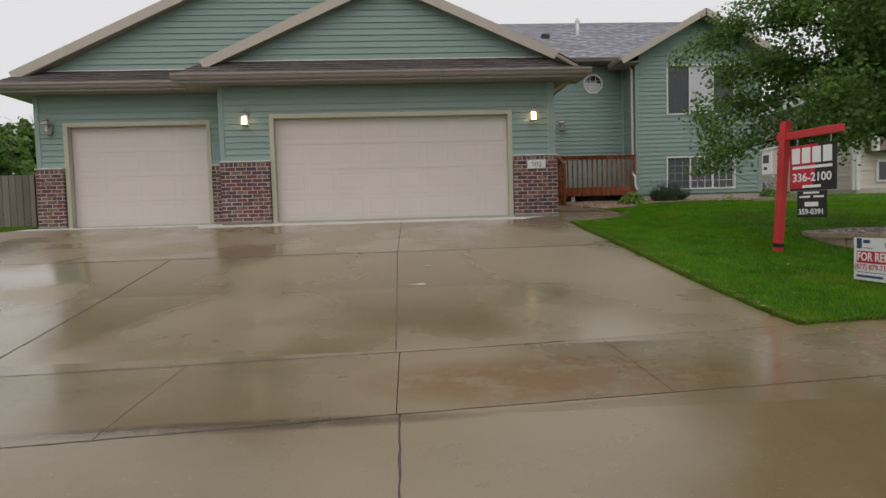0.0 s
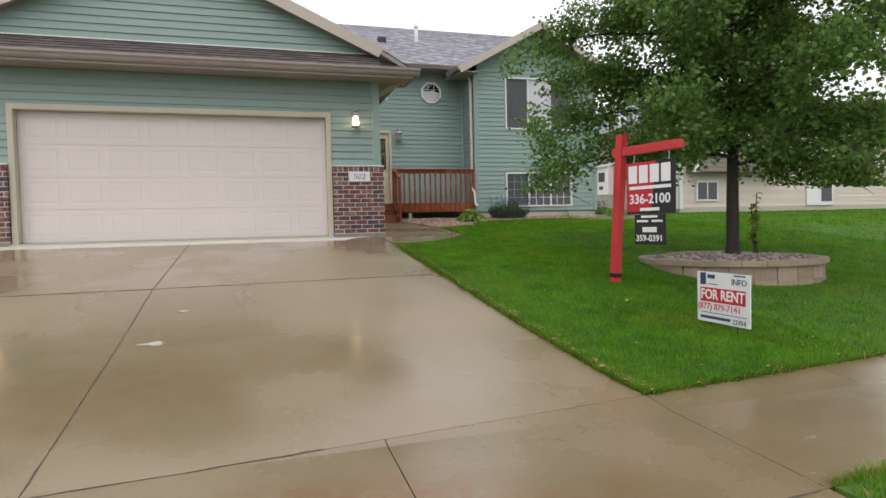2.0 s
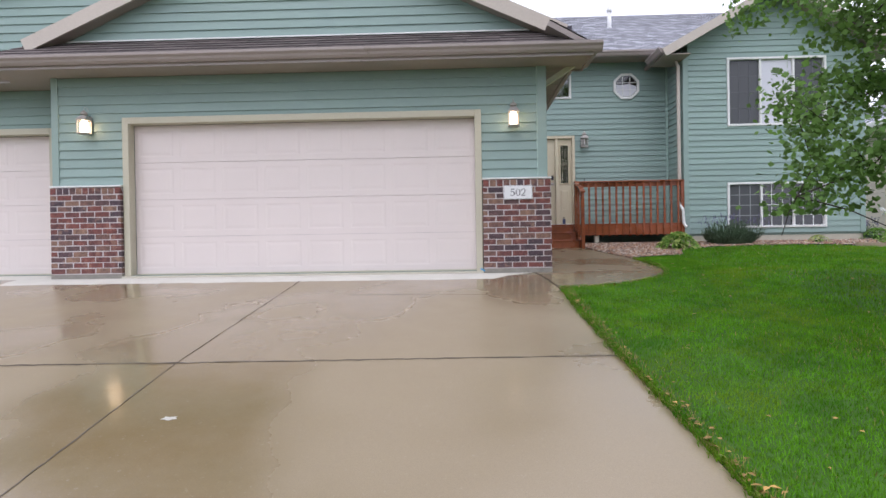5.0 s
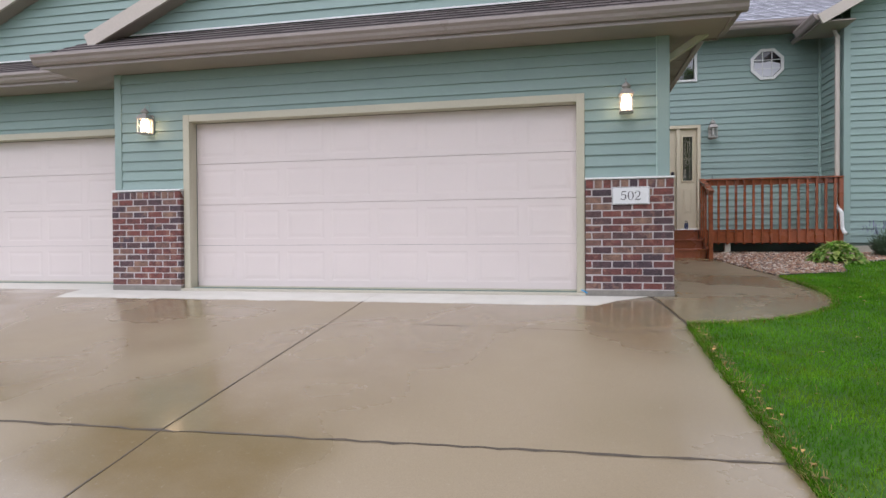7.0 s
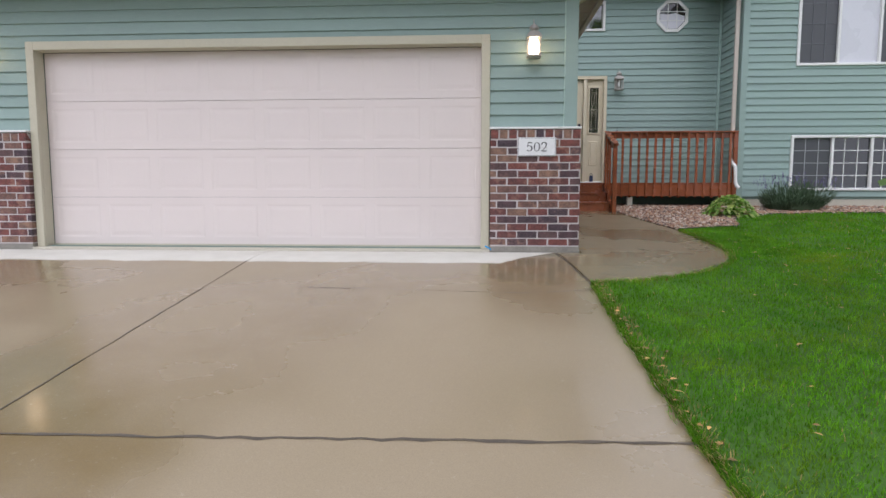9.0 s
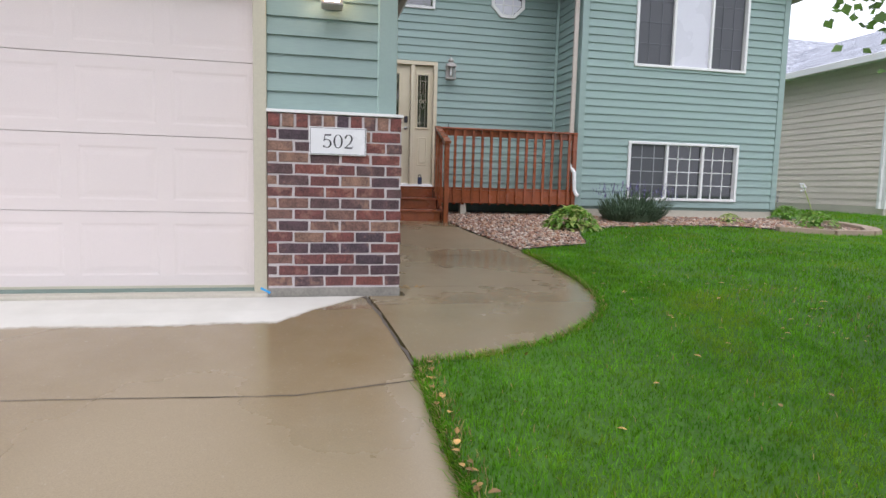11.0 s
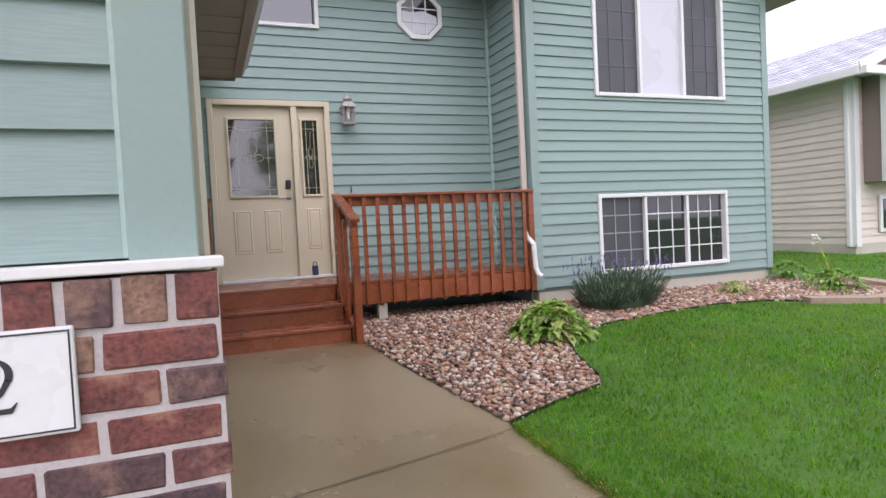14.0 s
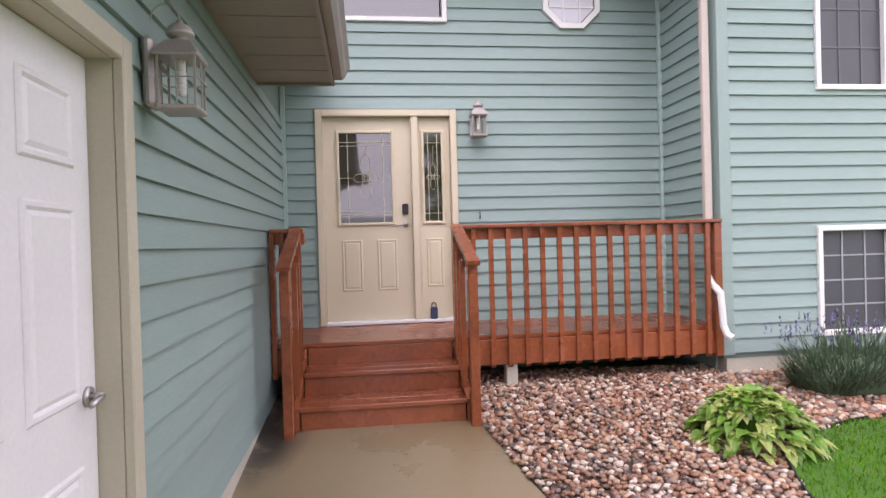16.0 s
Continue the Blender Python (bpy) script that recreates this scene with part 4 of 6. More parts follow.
part("core", prism(bmesh.new(), [(-10.1, 3.28), (0.7, 3.28), (BA[0], BA[1] - 0.12)], "y", Y2, Y2 + 0.15), "backing", wall_gable2)
obox("flashing", "vinyl", wall_gable2, -9.9, -6.0, Y2 - 0.028, Y2 - 0.02, 3.295, 3.315)

roof_house = empty("roof_house", label="grey shingled house roof with a front gable over the wing", category="roof", kind="structure")
roof_plane("main", (-3.0, 5.48, 4.66), (8.9, 5.48, 4.66), (8.9, 9.6, 7.0), (-3.0, 9.6, 7.0), roof_house, "shingle_grey")
roof_plane("main_back", (-3.0, 13.7, 4.66), (8.9, 13.7, 4.66), (8.9, 9.6, 7.0), (-3.0, 9.6, 7.0), roof_house, "shingle_grey")
RA = (APEX[0], 5.80)
roof_plane("wing", (WX0 - 0.55, 4.52, 4.43), (WX0 - 0.55, 9.0, 4.43), (RA[0], 9.0, RA[1]), (RA[0], 4.52, RA[1]), roof_house, "shingle_grey")
roof_plane("wing", (WX1 + 0.55, 4.52, 4.43), (WX1 + 0.55, 9.0, 4.43), (RA[0], 9.0, RA[1]), (RA[0], 4.52, RA[1]), roof_house, "shingle_grey")
for x, s in ((WX0 - 0.57, 1), (WX1 + 0.57, -1)):
    part("rake_board", beam(bmesh.new(), (x, 4.50, 4.33), (RA[0], 4.50, RA[1] - 0.09), 0.03, 0.18), "rake", roof_house)
    part("rake_soffit", beam(bmesh.new(), (x + s * 0.05, 4.75, 4.30), (RA[0], 4.75, RA[1] - 0.13), 0.46, 0.015), "soffit", roof_house)
obox("soffit", "soffit", roof_house, WX0 - 0.55, WX0, 4.55, 5.5, 4.30, 4.32)
obox("soffit", "soffit", roof_house, WX1, WX1 + 0.55, 4.55, 9, 4.28, 4.30)
obox("soffit", "soffit", roof_house, -3, WX0 - 0.02, 5.5, DW, 4.58, 4.60)
gutter("gutter", (0.5, 5.50), (WX0 - 0.05, 5.50), (0, -1), "taupe metal gutter", roof_house, 4.56)
gutter("gutter", (WX0 - 0.55, 4.55), (WX0 - 0.55, 5.5), (-1, 0), "taupe metal gutter", roof_house, 4.34)
gutter("gutter", (WX1 + 0.55, 4.55), (WX1 + 0.55, 9), (1, 0), "taupe metal gutter", roof_house, 4.30)
vent = empty("vent_pipe", (3.75, 8.0, 6.06), "white plastic plumbing vent on the roof", "vent pipe")
part("pipe", cyl(bmesh.new(), (0, 0, -0.25), (0, 0, 0.60), 0.055), "plastic", vent, smooth=True)
part("collar", cyl(bmesh.new(), (0, 0, 0.45), (0, 0, 0.55), 0.075), "plastic", vent, smooth=True)
part("flashing", cyl(bmesh.new(), (0, 0, -0.25), (0, 0, -0.05), 0.16, 0.07), "plastic", vent)
vent2 = empty("roof_vent", (2.55, 7.7, 5.92), "dark square roof vent on the shingles", "roof vent")
part("hood", box(bmesh.new(), -0.13, 0.13, -0.13, 0.13, -0.08, 0.12, 0.02), "darkmetal", vent2)


# ---- doors ----
def garage_door(name, x0, x1, y, label, cols):
    d = empty(name, ((x0 + x1) / 2, y, 0), label, "garage door", kind="structure")
    w, n, h = x1 - x0, 4, 2.13 / 4
    for r in range(n):
        sec = bmesh.new()
        box(sec, -w / 2, w / 2, 0.012, 0.05, r * h + 0.0012, (r + 1) * h - 0.0012)
        sp = part("section", sec, "gdoor", d)
        cw = w / cols
        for c in range(cols):
            cx, cz = -w / 2 + (c + 0.5) * cw, (r + 0.5) * h
            bm = bmesh.new()
            pw, ph = cw / 2 - 0.055, h / 2 - 0.085
            ring = [(pw, ph, 0.011), (pw - 0.012, ph - 0.012, 0.0105), (pw - 0.030, ph - 0.030, 0.0105), (pw - 0.062, ph - 0.062, 0.0080), (0, 0, 0.008)]
            # flat margin
            rows_ = []
            for a, b, dep in [(cw / 2, h / 2 - (0.003 if r in (2, 3) else 0.002), 0.008), (pw + 0.004, ph + 0.004, 0.008)] + ring[1:4]:
                rows_.append([bm.verts.new((cx + i * a, dep, cz + j * b)) for i, j in ((-1, -1), (1, -1), (1, 1), (-1, 1))])
            for p, q in zip(rows_, rows_[1:]):
                for k in range(4):
                    bm.faces.new((p[k], p[(k + 1) % 4], q[(k + 1) % 4], q[k]))
            bm.faces.new(rows_[-1])
            part("panel", bm, "gdoor", sp)
    obox("backing_sheet", "ink", d, -w / 2 - 0.02, w / 2 + 0.02, 0.052, 0.07, -0.02, 2.15)
    obox("weather_strip", "trim", d, -w / 2, w / 2, 0.0, 0.05, -0.02, 0.006)
    t = empty(name + "_trim", label="beige painted garage door casing", category="door casing", kind="structure")
    for a, b, c, e in ((x0 - 0.09, x0, -0.02, 2.22), (x1, x1 + 0.09, -0.02, 2.22), (x0, x1, 2.13, 2.22)):
        obox("casing", "trim", t, a, b, y - 0.16, y - 0.115, c, e, 0.004)
        obox("stop", "trim", t, a + (0.05 if b == x0 else 0), b - (0.05 if a == x1 else 0), y - 0.115, y - 0.005, c, e)
    obox("sill", "foundation", t, x0 - 0.095, x1 + 0.095, y - 0.235, y + 0.2, -0.16, -0.018, 0.006)
    return d


GD = garage_door("garage_door", G1[0], G1[1], 0.125, "closed white-beige sectional double garage door", 8)
garage_door("garage_door_single", G2[0], G2[1], Y2 + 0.125, "closed white-beige sectional single garage door", 4)

# front door with sidelight
fd = empty("front_door", (0, DW, 0), "closed cream front door with leaded glass and sidelight", "door", kind="structure")
fx0, fx1, fz0, fz1 = FD
for a, b, c, d in ((fx0 - 0.02, fx0 + 0.045, fz0, fz1 + 0.02), (fx1 - 0.045, fx1 + 0.02, fz0, fz1 + 0.02), (fx0 + 0.045, fx1 - 0.045, fz1 - 0.045, fz1 + 0.02)):
    obox("casing", "cream", fd, a, b, -0.045, 0.10, c, d, 0.005)
MX0, MX1 = 1.945, 2.015
obox("mullion", "cream", fd, MX0, MX1, -0.035, 0.10, fz0, fz1 - 0.045, 0.005)
obox("sill", "vinyl", fd, fx0 + 0.045, fx1 - 0.045, -0.06, 0.09, fz0, fz0 + 0.03, 0.004)


def leaded(parent, x0, x1, z0, z1, y, ornament):
    """A glazed panel with came lines and a flower of loops."""
    obox("pane", "leaded_glass", parent, x0, x1, y, y + 0.012, z0, z1)
    fr = bmesh.new()
    for a, b, c, d in ((x0 - 0.028, x0, z0 - 0.028, z1 + 0.028), (x1, x1 + 0.028, z0 - 0.028, z1 + 0.028), (x0, x1, z0 - 0.028, z0), (x0, x1, z1, z1 + 0.028)):
        box(fr, a, b, y - 0.022, y + 0.01, c, d, 0.006)
    part("glazing_frame", fr, "cream", parent)
    cm = bmesh.new()
    w, h = x1 - x0, z1 - z0
    cx, cz = (x0 + x1) / 2, (z0 + z1) / 2
    yy = y - 0.004
    s = 0.0035
    m = 0.16 * w if ornament == "door" else 0.24 * w
    for u in (x0 + m, x1 - m):
        tube(cm, [(u, yy, z0), (u, yy, z1)], s, 5)
    for v in (z0 + 0.08 * h, z0 + 0.115 * h, z1 - 0.10 * h, z1 - 0.14 * h) if ornament == "door" else (z0 + 0.09 * h, z1 - 0.11 * h):
        tube(cm, [(x0, yy, v), (x1, yy, v)], s, 5)
    k = w * (0.13 if ornament == "door" else 0.20)
    tube(cm, [(x0, yy, cz), (cx - 2 * k, yy, cz)], s, 5)
    tube(cm, [(cx + 2 * k, yy, cz), (x1, yy, cz)], s, 5)
    for dx, dz, rx, rz in ((0, 0, k * 0.55, k * 0.55), (-k, 0, k * 0.8, k * 0.6), (k, 0, k * 0.8, k * 0.6), (0, k * 1.9, k * 0.75, k * 1.5), (0, -k * 1.9, k * 0.75, k * 1.5)):
        tube(cm, [(cx + dx + rx * math.cos(t), yy, cz + dz + rz * math.sin(t) * (1 if abs(dz) < 0.01 else (1 - 0.15 * math.cos(2 * t)))) for t in (2 * math.pi * i / 14 for i in range(15))], s, 5)
    tube(cm, [(cx, yy, cz + 3.4 * k), (cx + 0.2 * k, yy, z1 - 0.14 * h)], s, 4)
    part("came", cm, "lead", parent, "brass-coloured leading")


def raised(parent, x0, x1, z0, z1, y, material):
    bm = bmesh.new()
    rows_ = []
    for k, dep in ((0, 0.0), (0.006, -0.006), (0.016, -0.008), (0.024, 0.002), (0.040, -0.006)):
        rows_.append([bm.verts.new((a, y + dep, b)) for a, b in ((x0 + k, z0 + k), (x1 - k, z0 + k), (x1 - k, z1 - k), (x0 + k, z1 - k))])
    for p, q in zip(rows_, rows_[1:]):
        for i in range(4):
            bm.faces.new((p[i], p[(i + 1) % 4], q[(i + 1) % 4], q[i]))
    bm.faces.new(rows_[-1])
    return part("panel", bm, material, parent)


leaf = obox("door_leaf", "cream", fd, fx0 + 0.048, MX0 - 0.003, 0.03, 0.075, fz0 + 0.035, fz1 - 0.048, 0.003)
leaded(leaf, 1.235, 1.745, 1.77, 2.655, 0.028, "door")
for a, b in ((1.235, 1.44), (1.585, 1.785)):
    raised(leaf, a, b, 1.09, 1.60, 0.029, "cream")
side_lite = obox("sidelight", "cream", fd, MX1 + 0.003, fx1 - 0.048, 0.03, 0.075, fz0 + 0.035, fz1 - 0.048, 0.003)
leaded(side_lite, 2.075, 2.25, 1.77, 2.655, 0.028, "side")
raised(side_lite, 2.08, 2.25, 1.11, 1.60, 0.029, "cream")
part("keypad", box(bmesh.new(), 1.845, 1.905, -0.005, 0.03, 1.84, 1.95, 0.012), "darkmetal", leaf, "dark electronic keypad lock")
hb = cyl(bmesh.new(), (1.875, 0.03, 1.745), (1.875, 0.015, 1.745), 0.030, seg=16)
cyl(hb, (1.875, 0.02, 1.745), (1.875, -0.025, 1.745), 0.011)
tube(hb, [(1.875, -0.022, 1.745), (1.84, -0.026, 1.742), (1.79, -0.024, 1.733), (1.775, -0.022, 1.730)], 0.009)
part("door_handle", hb, "metal", leaf, "brushed metal lever handle", True)
obox("mail_bolt", "metal", fd, 1.925, 1.932, 0.02, 0.028, 1.72, 1.79)

lock = empty("lockbox", (2.13, DW - 0.035, fz0 + 0.03), "small blue key lockbox standing on the door sill", "lockbox")
part("body", box(bmesh.new(), -0.035, 0.035, -0.02, 0.02, 0, 0.12, 0.008), "blue", lock)
part("shackle", tube(bmesh.new(), [(-0.022, 0, 0.11)] + [(0.022 * -math.cos(t), 0, 0.135 + 0.028 * math.sin(t)) for t in (math.pi * i / 8 for i in range(9))] + [(0.022, 0, 0.11)], 0.006), "darkmetal", lock)

# side service door
sdoor = empty("side_door", (SIDE, 0, 0), "closed white panelled service door in the garage wall", "door", kind="structure")
y0, y1, z0, z1 = SD
leaf2 = obox("door_leaf", "white", sdoor, -0.13, -0.085, y0 + 0.003, y1 - 0.003, z0 + 0.02, z1 - 0.003, 0.002)
for a, b in ((y0 + 0.11, y0 + 0.41), (y1 - 0.41, y1 - 0.11)):
    for c, d in ((z0 + 0.20, z0 + 0.75), (z0 + 0.95, z0 + 1.55), (z0 + 1.66, z0 + 1.90)):
        bm = bmesh.new()
        rr_ = []
        for k, dep in ((0, 0.0), (0.008, 0.008), (0.02, 0.008), (0.03, -0.001), (0.045, 0.007)):
            rr_.append([bm.verts.new((-0.084 + dep, u, v)) for u, v in ((a + k, c + k), (b - k, c + k), (b - k, d - k), (a + k, d - k))])
        for p, q in zip(rr_, rr_[1:]):
            for i in range(4):
                bm.faces.new((p[i], p[(i + 1) % 4], q[(i + 1) % 4], q[i]))
        bm.faces.new(rr_[-1])
        part("panel", bm, "white", leaf2)
for a, b, c, d in ((y0 - 0.08, y0, z0 - 0.06, z1 + 0.08), (y1, y1 + 0.08, z0 - 0.06, z1 + 0.08), (y0, y1, z1, z1 + 0.08)):
    obox("casing", "trim", sdoor, -0.005, 0.032, a, b, c, d, 0.005)
    obox("jamb", "trim", sdoor, -0.13, -0.005, a + (0.06 if a < y0 else 0), b - (0.06 if b > y1 else 0), c, d if a != y0 else z1 + 0.02)
obox("threshold", "metal", sdoor, -0.13, 0.03, y0, y1, z0 - 0.03, z0 + 0.012)
kb = cyl(bmesh.new(), (-0.085, y1 - 0.065, 1.09), (-0.075, y1 - 0.065, 1.09), 0.033, seg=16)
cyl(kb, (-0.08, y1 - 0.065, 1.09), (-0.035, y1 - 0.065, 1.09), 0.012)
tube(kb, [(-0.04, y1 - 0.065, 1.09), (-0.034, y1 - 0.10, 1.09), (-0.03, y1 - 0.165, 1.085)], 0.010)
part("door_handle", kb, "metal", leaf2, "brushed metal lever handle", True)


# ---- windows ----
def window(name, x0, x1, z0, z1, y, label, lites, grid=(3, 4), blind=()):
    """A white framed window; lites are the widths' fractions; the last argument: which of them have reflected sky
    painted on as a flat pale colour.
    """
    w = empty(name, (0, y, 0), label, "window", kind="structure")
    f = 0.048
    for a, b, c, d in ((x0, x0 + f, z0, z1), (x1 - f, x1, z0, z1), (x0 + f, x1 - f, z0, z0 + f), (x0 + f, x1 - f, z1 - f, z1)):
        obox("window_frame", "vinyl", w, a, b, -0.045, 0.07, c, d, 0.006)
    u = x0 + f
    W = x1 - x0 - 2 * f
    for i, fr in enumerate(lites):
        a, b = u, u + W * fr
        if i:
            obox("mullion", "vinyl", w, a - 0.022, a + 0.022, -0.030, 0.07, z0 + f, z1 - f, 0.004)
        p = obox("pane", "blind" if i in blind else ("screen" if len(lites) > 1 and (i == 0 or (len(blind) and i == 2)) else ("glass" if len(lites) > 1 else "double_glass")), w, a + 0.02, b - 0.02, 0.020, 0.03, z0 + f, z1 - f)
        if i not in blind and grid:
            gb = bmesh.new()
            for k in range(1, grid[0]):
                xx = a + (b - a) * k / grid[0]
                box(gb, xx - 0.007, xx + 0.007, 0.012, 0.019, z0 + f, z1 - f)
            for k in range(1, grid[1]):
                zz = z0 + f + (z1 - z0 - 2 * f) * k / grid[1]
                box(gb, a + 0.02, b - 0.02, 0.013, 0.0185, zz - 0.007, zz + 0.007)
            part("grille", gb, "vinyl" if not blind and i else ("pewter_dark" if blind else "grille_grey"), p)
        u = b
    return w


window("window_1", *W1, WY, "wide upper window, screened sashes beside a white-blinded pane", (0.33, 0.35, 0.32), (3, 4), (1,))
window("window_2", *W2, WY, "wide lower window with white grilles", (0.34, 0.34, 0.32), (3, 4))
window("window_3", UWE[0], UWE[1], UWE[2], UWE[3], DW, "white-framed transom window over the entry", (1.0,), None)
oc = empty("window_4", (OC[0], DW, OC[1]), "white octagonal window with a cross grille", "window", kind="structure")
bm = bmesh.new()
ang = [math.pi / 8 + i * math.pi / 4 for i in range(8)]
R1, R0 = OR / math.cos(math.pi / 8), (OR - 0.055) / math.cos(math.pi / 8)
for i in range(8):
    a, b = ang[i], ang[(i + 1) % 8]
    q = [(R1 * math.cos(a), R1 * math.sin(a)), (R1 * math.cos(b), R1 * math.sin(b)), (R0 * math.cos(b), R0 * math.sin(b)), (R0 * math.cos(a), R0 * math.sin(a))]
    prism(bm, q, "y", -0.055, 0.05)
part("window_frame", bm, "vinyl", oc)
part("pane", prism(bmesh.new(), [(R0 * math.cos(a), R0 * math.sin(a)) for a in ang], "y", -0.034, -0.026), "glass", oc)
bm = bmesh.new()
for k in (-0.085, 0.085):
    box(bm, k - 0.007, k + 0.007, -0.046, -0.036, -0.24, 0.24)
    box(bm, -0.24, 0.24, -0.045, -0.037, k - 0.007, k + 0.007)
part("grille", bm, "vinyl", oc)
# thin white piece just in front of the glass, covering its lower part
part("sheer", prism(bmesh.new(), [(-0.235, -0.10), (-0.10, -0.235), (0.10, -0.235), (0.235, -0.10), (0.235, 0.0), (0.05, 0.06), (-0.10, 0.035), (-0.235, 0.05)], "y", -0.0355, -0.0345), "blind", oc, "white sheet over the lower panes, slanted along its top")


# ---- lamps ----
def lantern(name, place, rz, label, lit, group="wall lanterns", s=1.0):
    """A carriage lantern on a wall: back plate, arm, roof with finial, four glass sides in a cage."""
    o = empty(name, place, label, "wall lantern", group, rz=rz)
    o.scale = (s, s, s)
    part("back_plate", box(bmesh.new(), -0.058, 0.058, -0.04, 0.0, -0.14, 0.13, 0.014), "pewter", o)
    part("arm", tube(bmesh.new(), [(0, -0.02, 0.02), (0, -0.05, 0.03), (0, -0.075, 0.0)], 0.010), "pewter", o)
    cy = -0.13
    bars_ = []
    for i in (-1, 1):
        for j in (-1, 1):
            bars_.append(((i * 0.068, cy + j * 0.068, -0.14), (i * 0.068, cy + j * 0.068, 0.06), 0.009, (0, 1, 0)))
        bars_.append(((-0.074, cy + i * 0.078, -0.035), (0.074, cy + i * 0.078, -0.035), 0.005, (0, 0, 1)))
        bars_.append(((i * 0.078, cy - 0.074, -0.035), (i * 0.078, cy + 0.074, -0.035), 0.005, (0, 0, 1)))
        bars_.append(((0, cy + i * 0.074, -0.14), (0, cy + i * 0.074, 0.06), 0.005, (1, 0, 0)))
        bars_.append(((i * 0.074, cy, -0.14), (i * 0.074, cy, 0.06), 0.005, (0, 1, 0)))
    for p, q, w, up in bars_:
        part("cage_bar", beam(bmesh.new(), p, q, w, w, up), "pewter", o)
    bm = box(bmesh.new(), -0.078, 0.078, cy - 0.078, cy + 0.078, -0.158, -0.138, 0.005)
    part("base", bm, "pewter", o)
    bm = bmesh.new()
    bmesh.ops.create_cone(bm, cap_ends=True, segments=4, radius1=0.119, radius2=0.066, depth=0.055, matrix=Matrix.Translation((0, cy, 0.0875)) @ Matrix.Rotation(math.pi / 4, 4, "Z"))
    box(bm, -0.084, 0.084, cy - 0.084, cy + 0.084, 0.048, 0.062, 0.004)
    part("roof", bm, "pewter", o)
    part("finial", lathe(bmesh.new(), ((0.050, 0.112), (0.038, 0.118), (0.030, 0.127), (0.030, 0.134), (0.048, 0.140), (0.055, 0.150), (0.053, 0.158), (0.049, 0.160), (0.046, 0.170), (0.034, 0.185), (0.014, 0.194), (0.011, 0.206), (0.0, 0.209)), (0, cy)), "pewter", o, smooth=True)
    bm = tube(bmesh.new(), [(0, cy + 0.055 - 0.055 * math.cos(t), 0.205 + 0.062 * math.sin(t)) for t in (math.pi * i / 12 for i in range(13))], 0.003, 5)
    part("hanging_ring", bm, "pewter", o)
    if lit:
        part("chimney", lathe(bmesh.new(), ((0.0, -0.138), (0.052, -0.136), (0.058, -0.06), (0.052, 0.02), (0.034, 0.048), (0.0, 0.05)), (0, cy)), "bulb", o, "glowing frosted glass chimney", True)
        return o
    bm = bmesh.new()
    for k in range(5):
        bmesh.ops.create_uvsphere(bm, u_segments=10, v_segments=6, radius=0.02, matrix=Matrix.Translation((0, cy, -0.075 + k * 0.018)))
    cyl(bm, (0, cy, 0.0), (0, cy, 0.06), 0.018)
    part("bulb", bm, "bulb_off", o, "white spiral bulb, off", True)
    return o


lantern("wall_lantern", (0.44, -0.025, 2.10), 0, "lit pewter carriage lantern beside the garage door", True, s=0.92)
lantern("wall_lantern", (-5.53, -0.025, 2.12), 0, "lit pewter carriage lantern on the middle of the garage", True, s=0.92)
lantern("wall_lantern", (-9.78, Y2 - 0.025, 2.12), 0, "unlit pewter carriage lantern at the house corner", False)
lantern("wall_lantern", (SIDE + 0.025, 2.30, 2.19), 90, "unlit pewter carriage lantern beside the service door", False, s=0.93)
lantern("wall_lantern", (2.61, DW - 0.02, 2.74), 0, "unlit pewter carriage lantern beside the front door", False)

# house number
pl = empty("house_number_plate", (0.488, -0.095, 1.058), "white house number plate with black numerals 502", "house number")
part("plate", box(bmesh.new(), -0.198, 0.198, -0.012, 0.004, -0.097, 0.097, 0.003), "plastic", pl)
bm = bmesh.new()
for a, b, c, d in ((-0.192, 0.192, 0.088, 0.091), (-0.192, 0.192, -0.091, -0.088), (-0.192, -0.189, -0.088, 0.088), (0.189, 0.192, -0.088, 0.088)):
    box(bm, a, b, -0.0135, -0.011, c, d)
part("border", bm, "ink", pl)


def bow(cx, cz, rx, rz, a0, a1, thin, thick, n=20):
    """An arc and its pen widths, thickest half-way."""
    ts = [i / n for i in range(n + 1)]
    pts = [(cx + rx * math.cos(radians(a0 + (a1 - a0) * t)), cz + rz * math.sin(radians(a0 + (a1 - a0) * t))) for t in ts]
    return pts, [thin + (thick - thin) * abs(math.cos(radians(a0 + (a1 - a0) * t))) ** 1.5 for t in ts]


def numeral(dx, strokes):
    bm = bmesh.new()
    for line, widths in strokes:
        ribbon(bm, [(dx + x, z) for x, z in line], widths, -0.0142, -0.0118)
    return part("numeral", bm, "ink", pl)


numeral(-0.074, [([(-0.017, 0.0425), (0.022, 0.0425), (0.026, 0.049)], [0.010, 0.011, 0.002]), ([(-0.017, 0.045), (-0.022, 0.008)], [0.005, 0.005]),
                 bow(-0.004, -0.016, 0.027, 0.028, 142, -142, 0.005, 0.013), ([(-0.030, -0.036), (-0.020, -0.036)], [0.010, 0.010])])
numeral(0.0, [bow(0.0, 0.0, 0.0265, 0.0455, 0, 360, 0.004, 0.012, 32)])
numeral(0.074, [bow(-0.001, 0.021, 0.023, 0.026, 170, -25, 0.005, 0.012), ([(0.0205, 0.012), (0.008, -0.012), (-0.027, -0.043)], [0.011, 0.008, 0.005]),
                ([(-0.029, -0.0435), (0.022, -0.0435), (0.031, -0.030)], [0.009, 0.010, 0.002]), ([(-0.028, 0.024), (-0.019, 0.024)], [0.009, 0.009])])

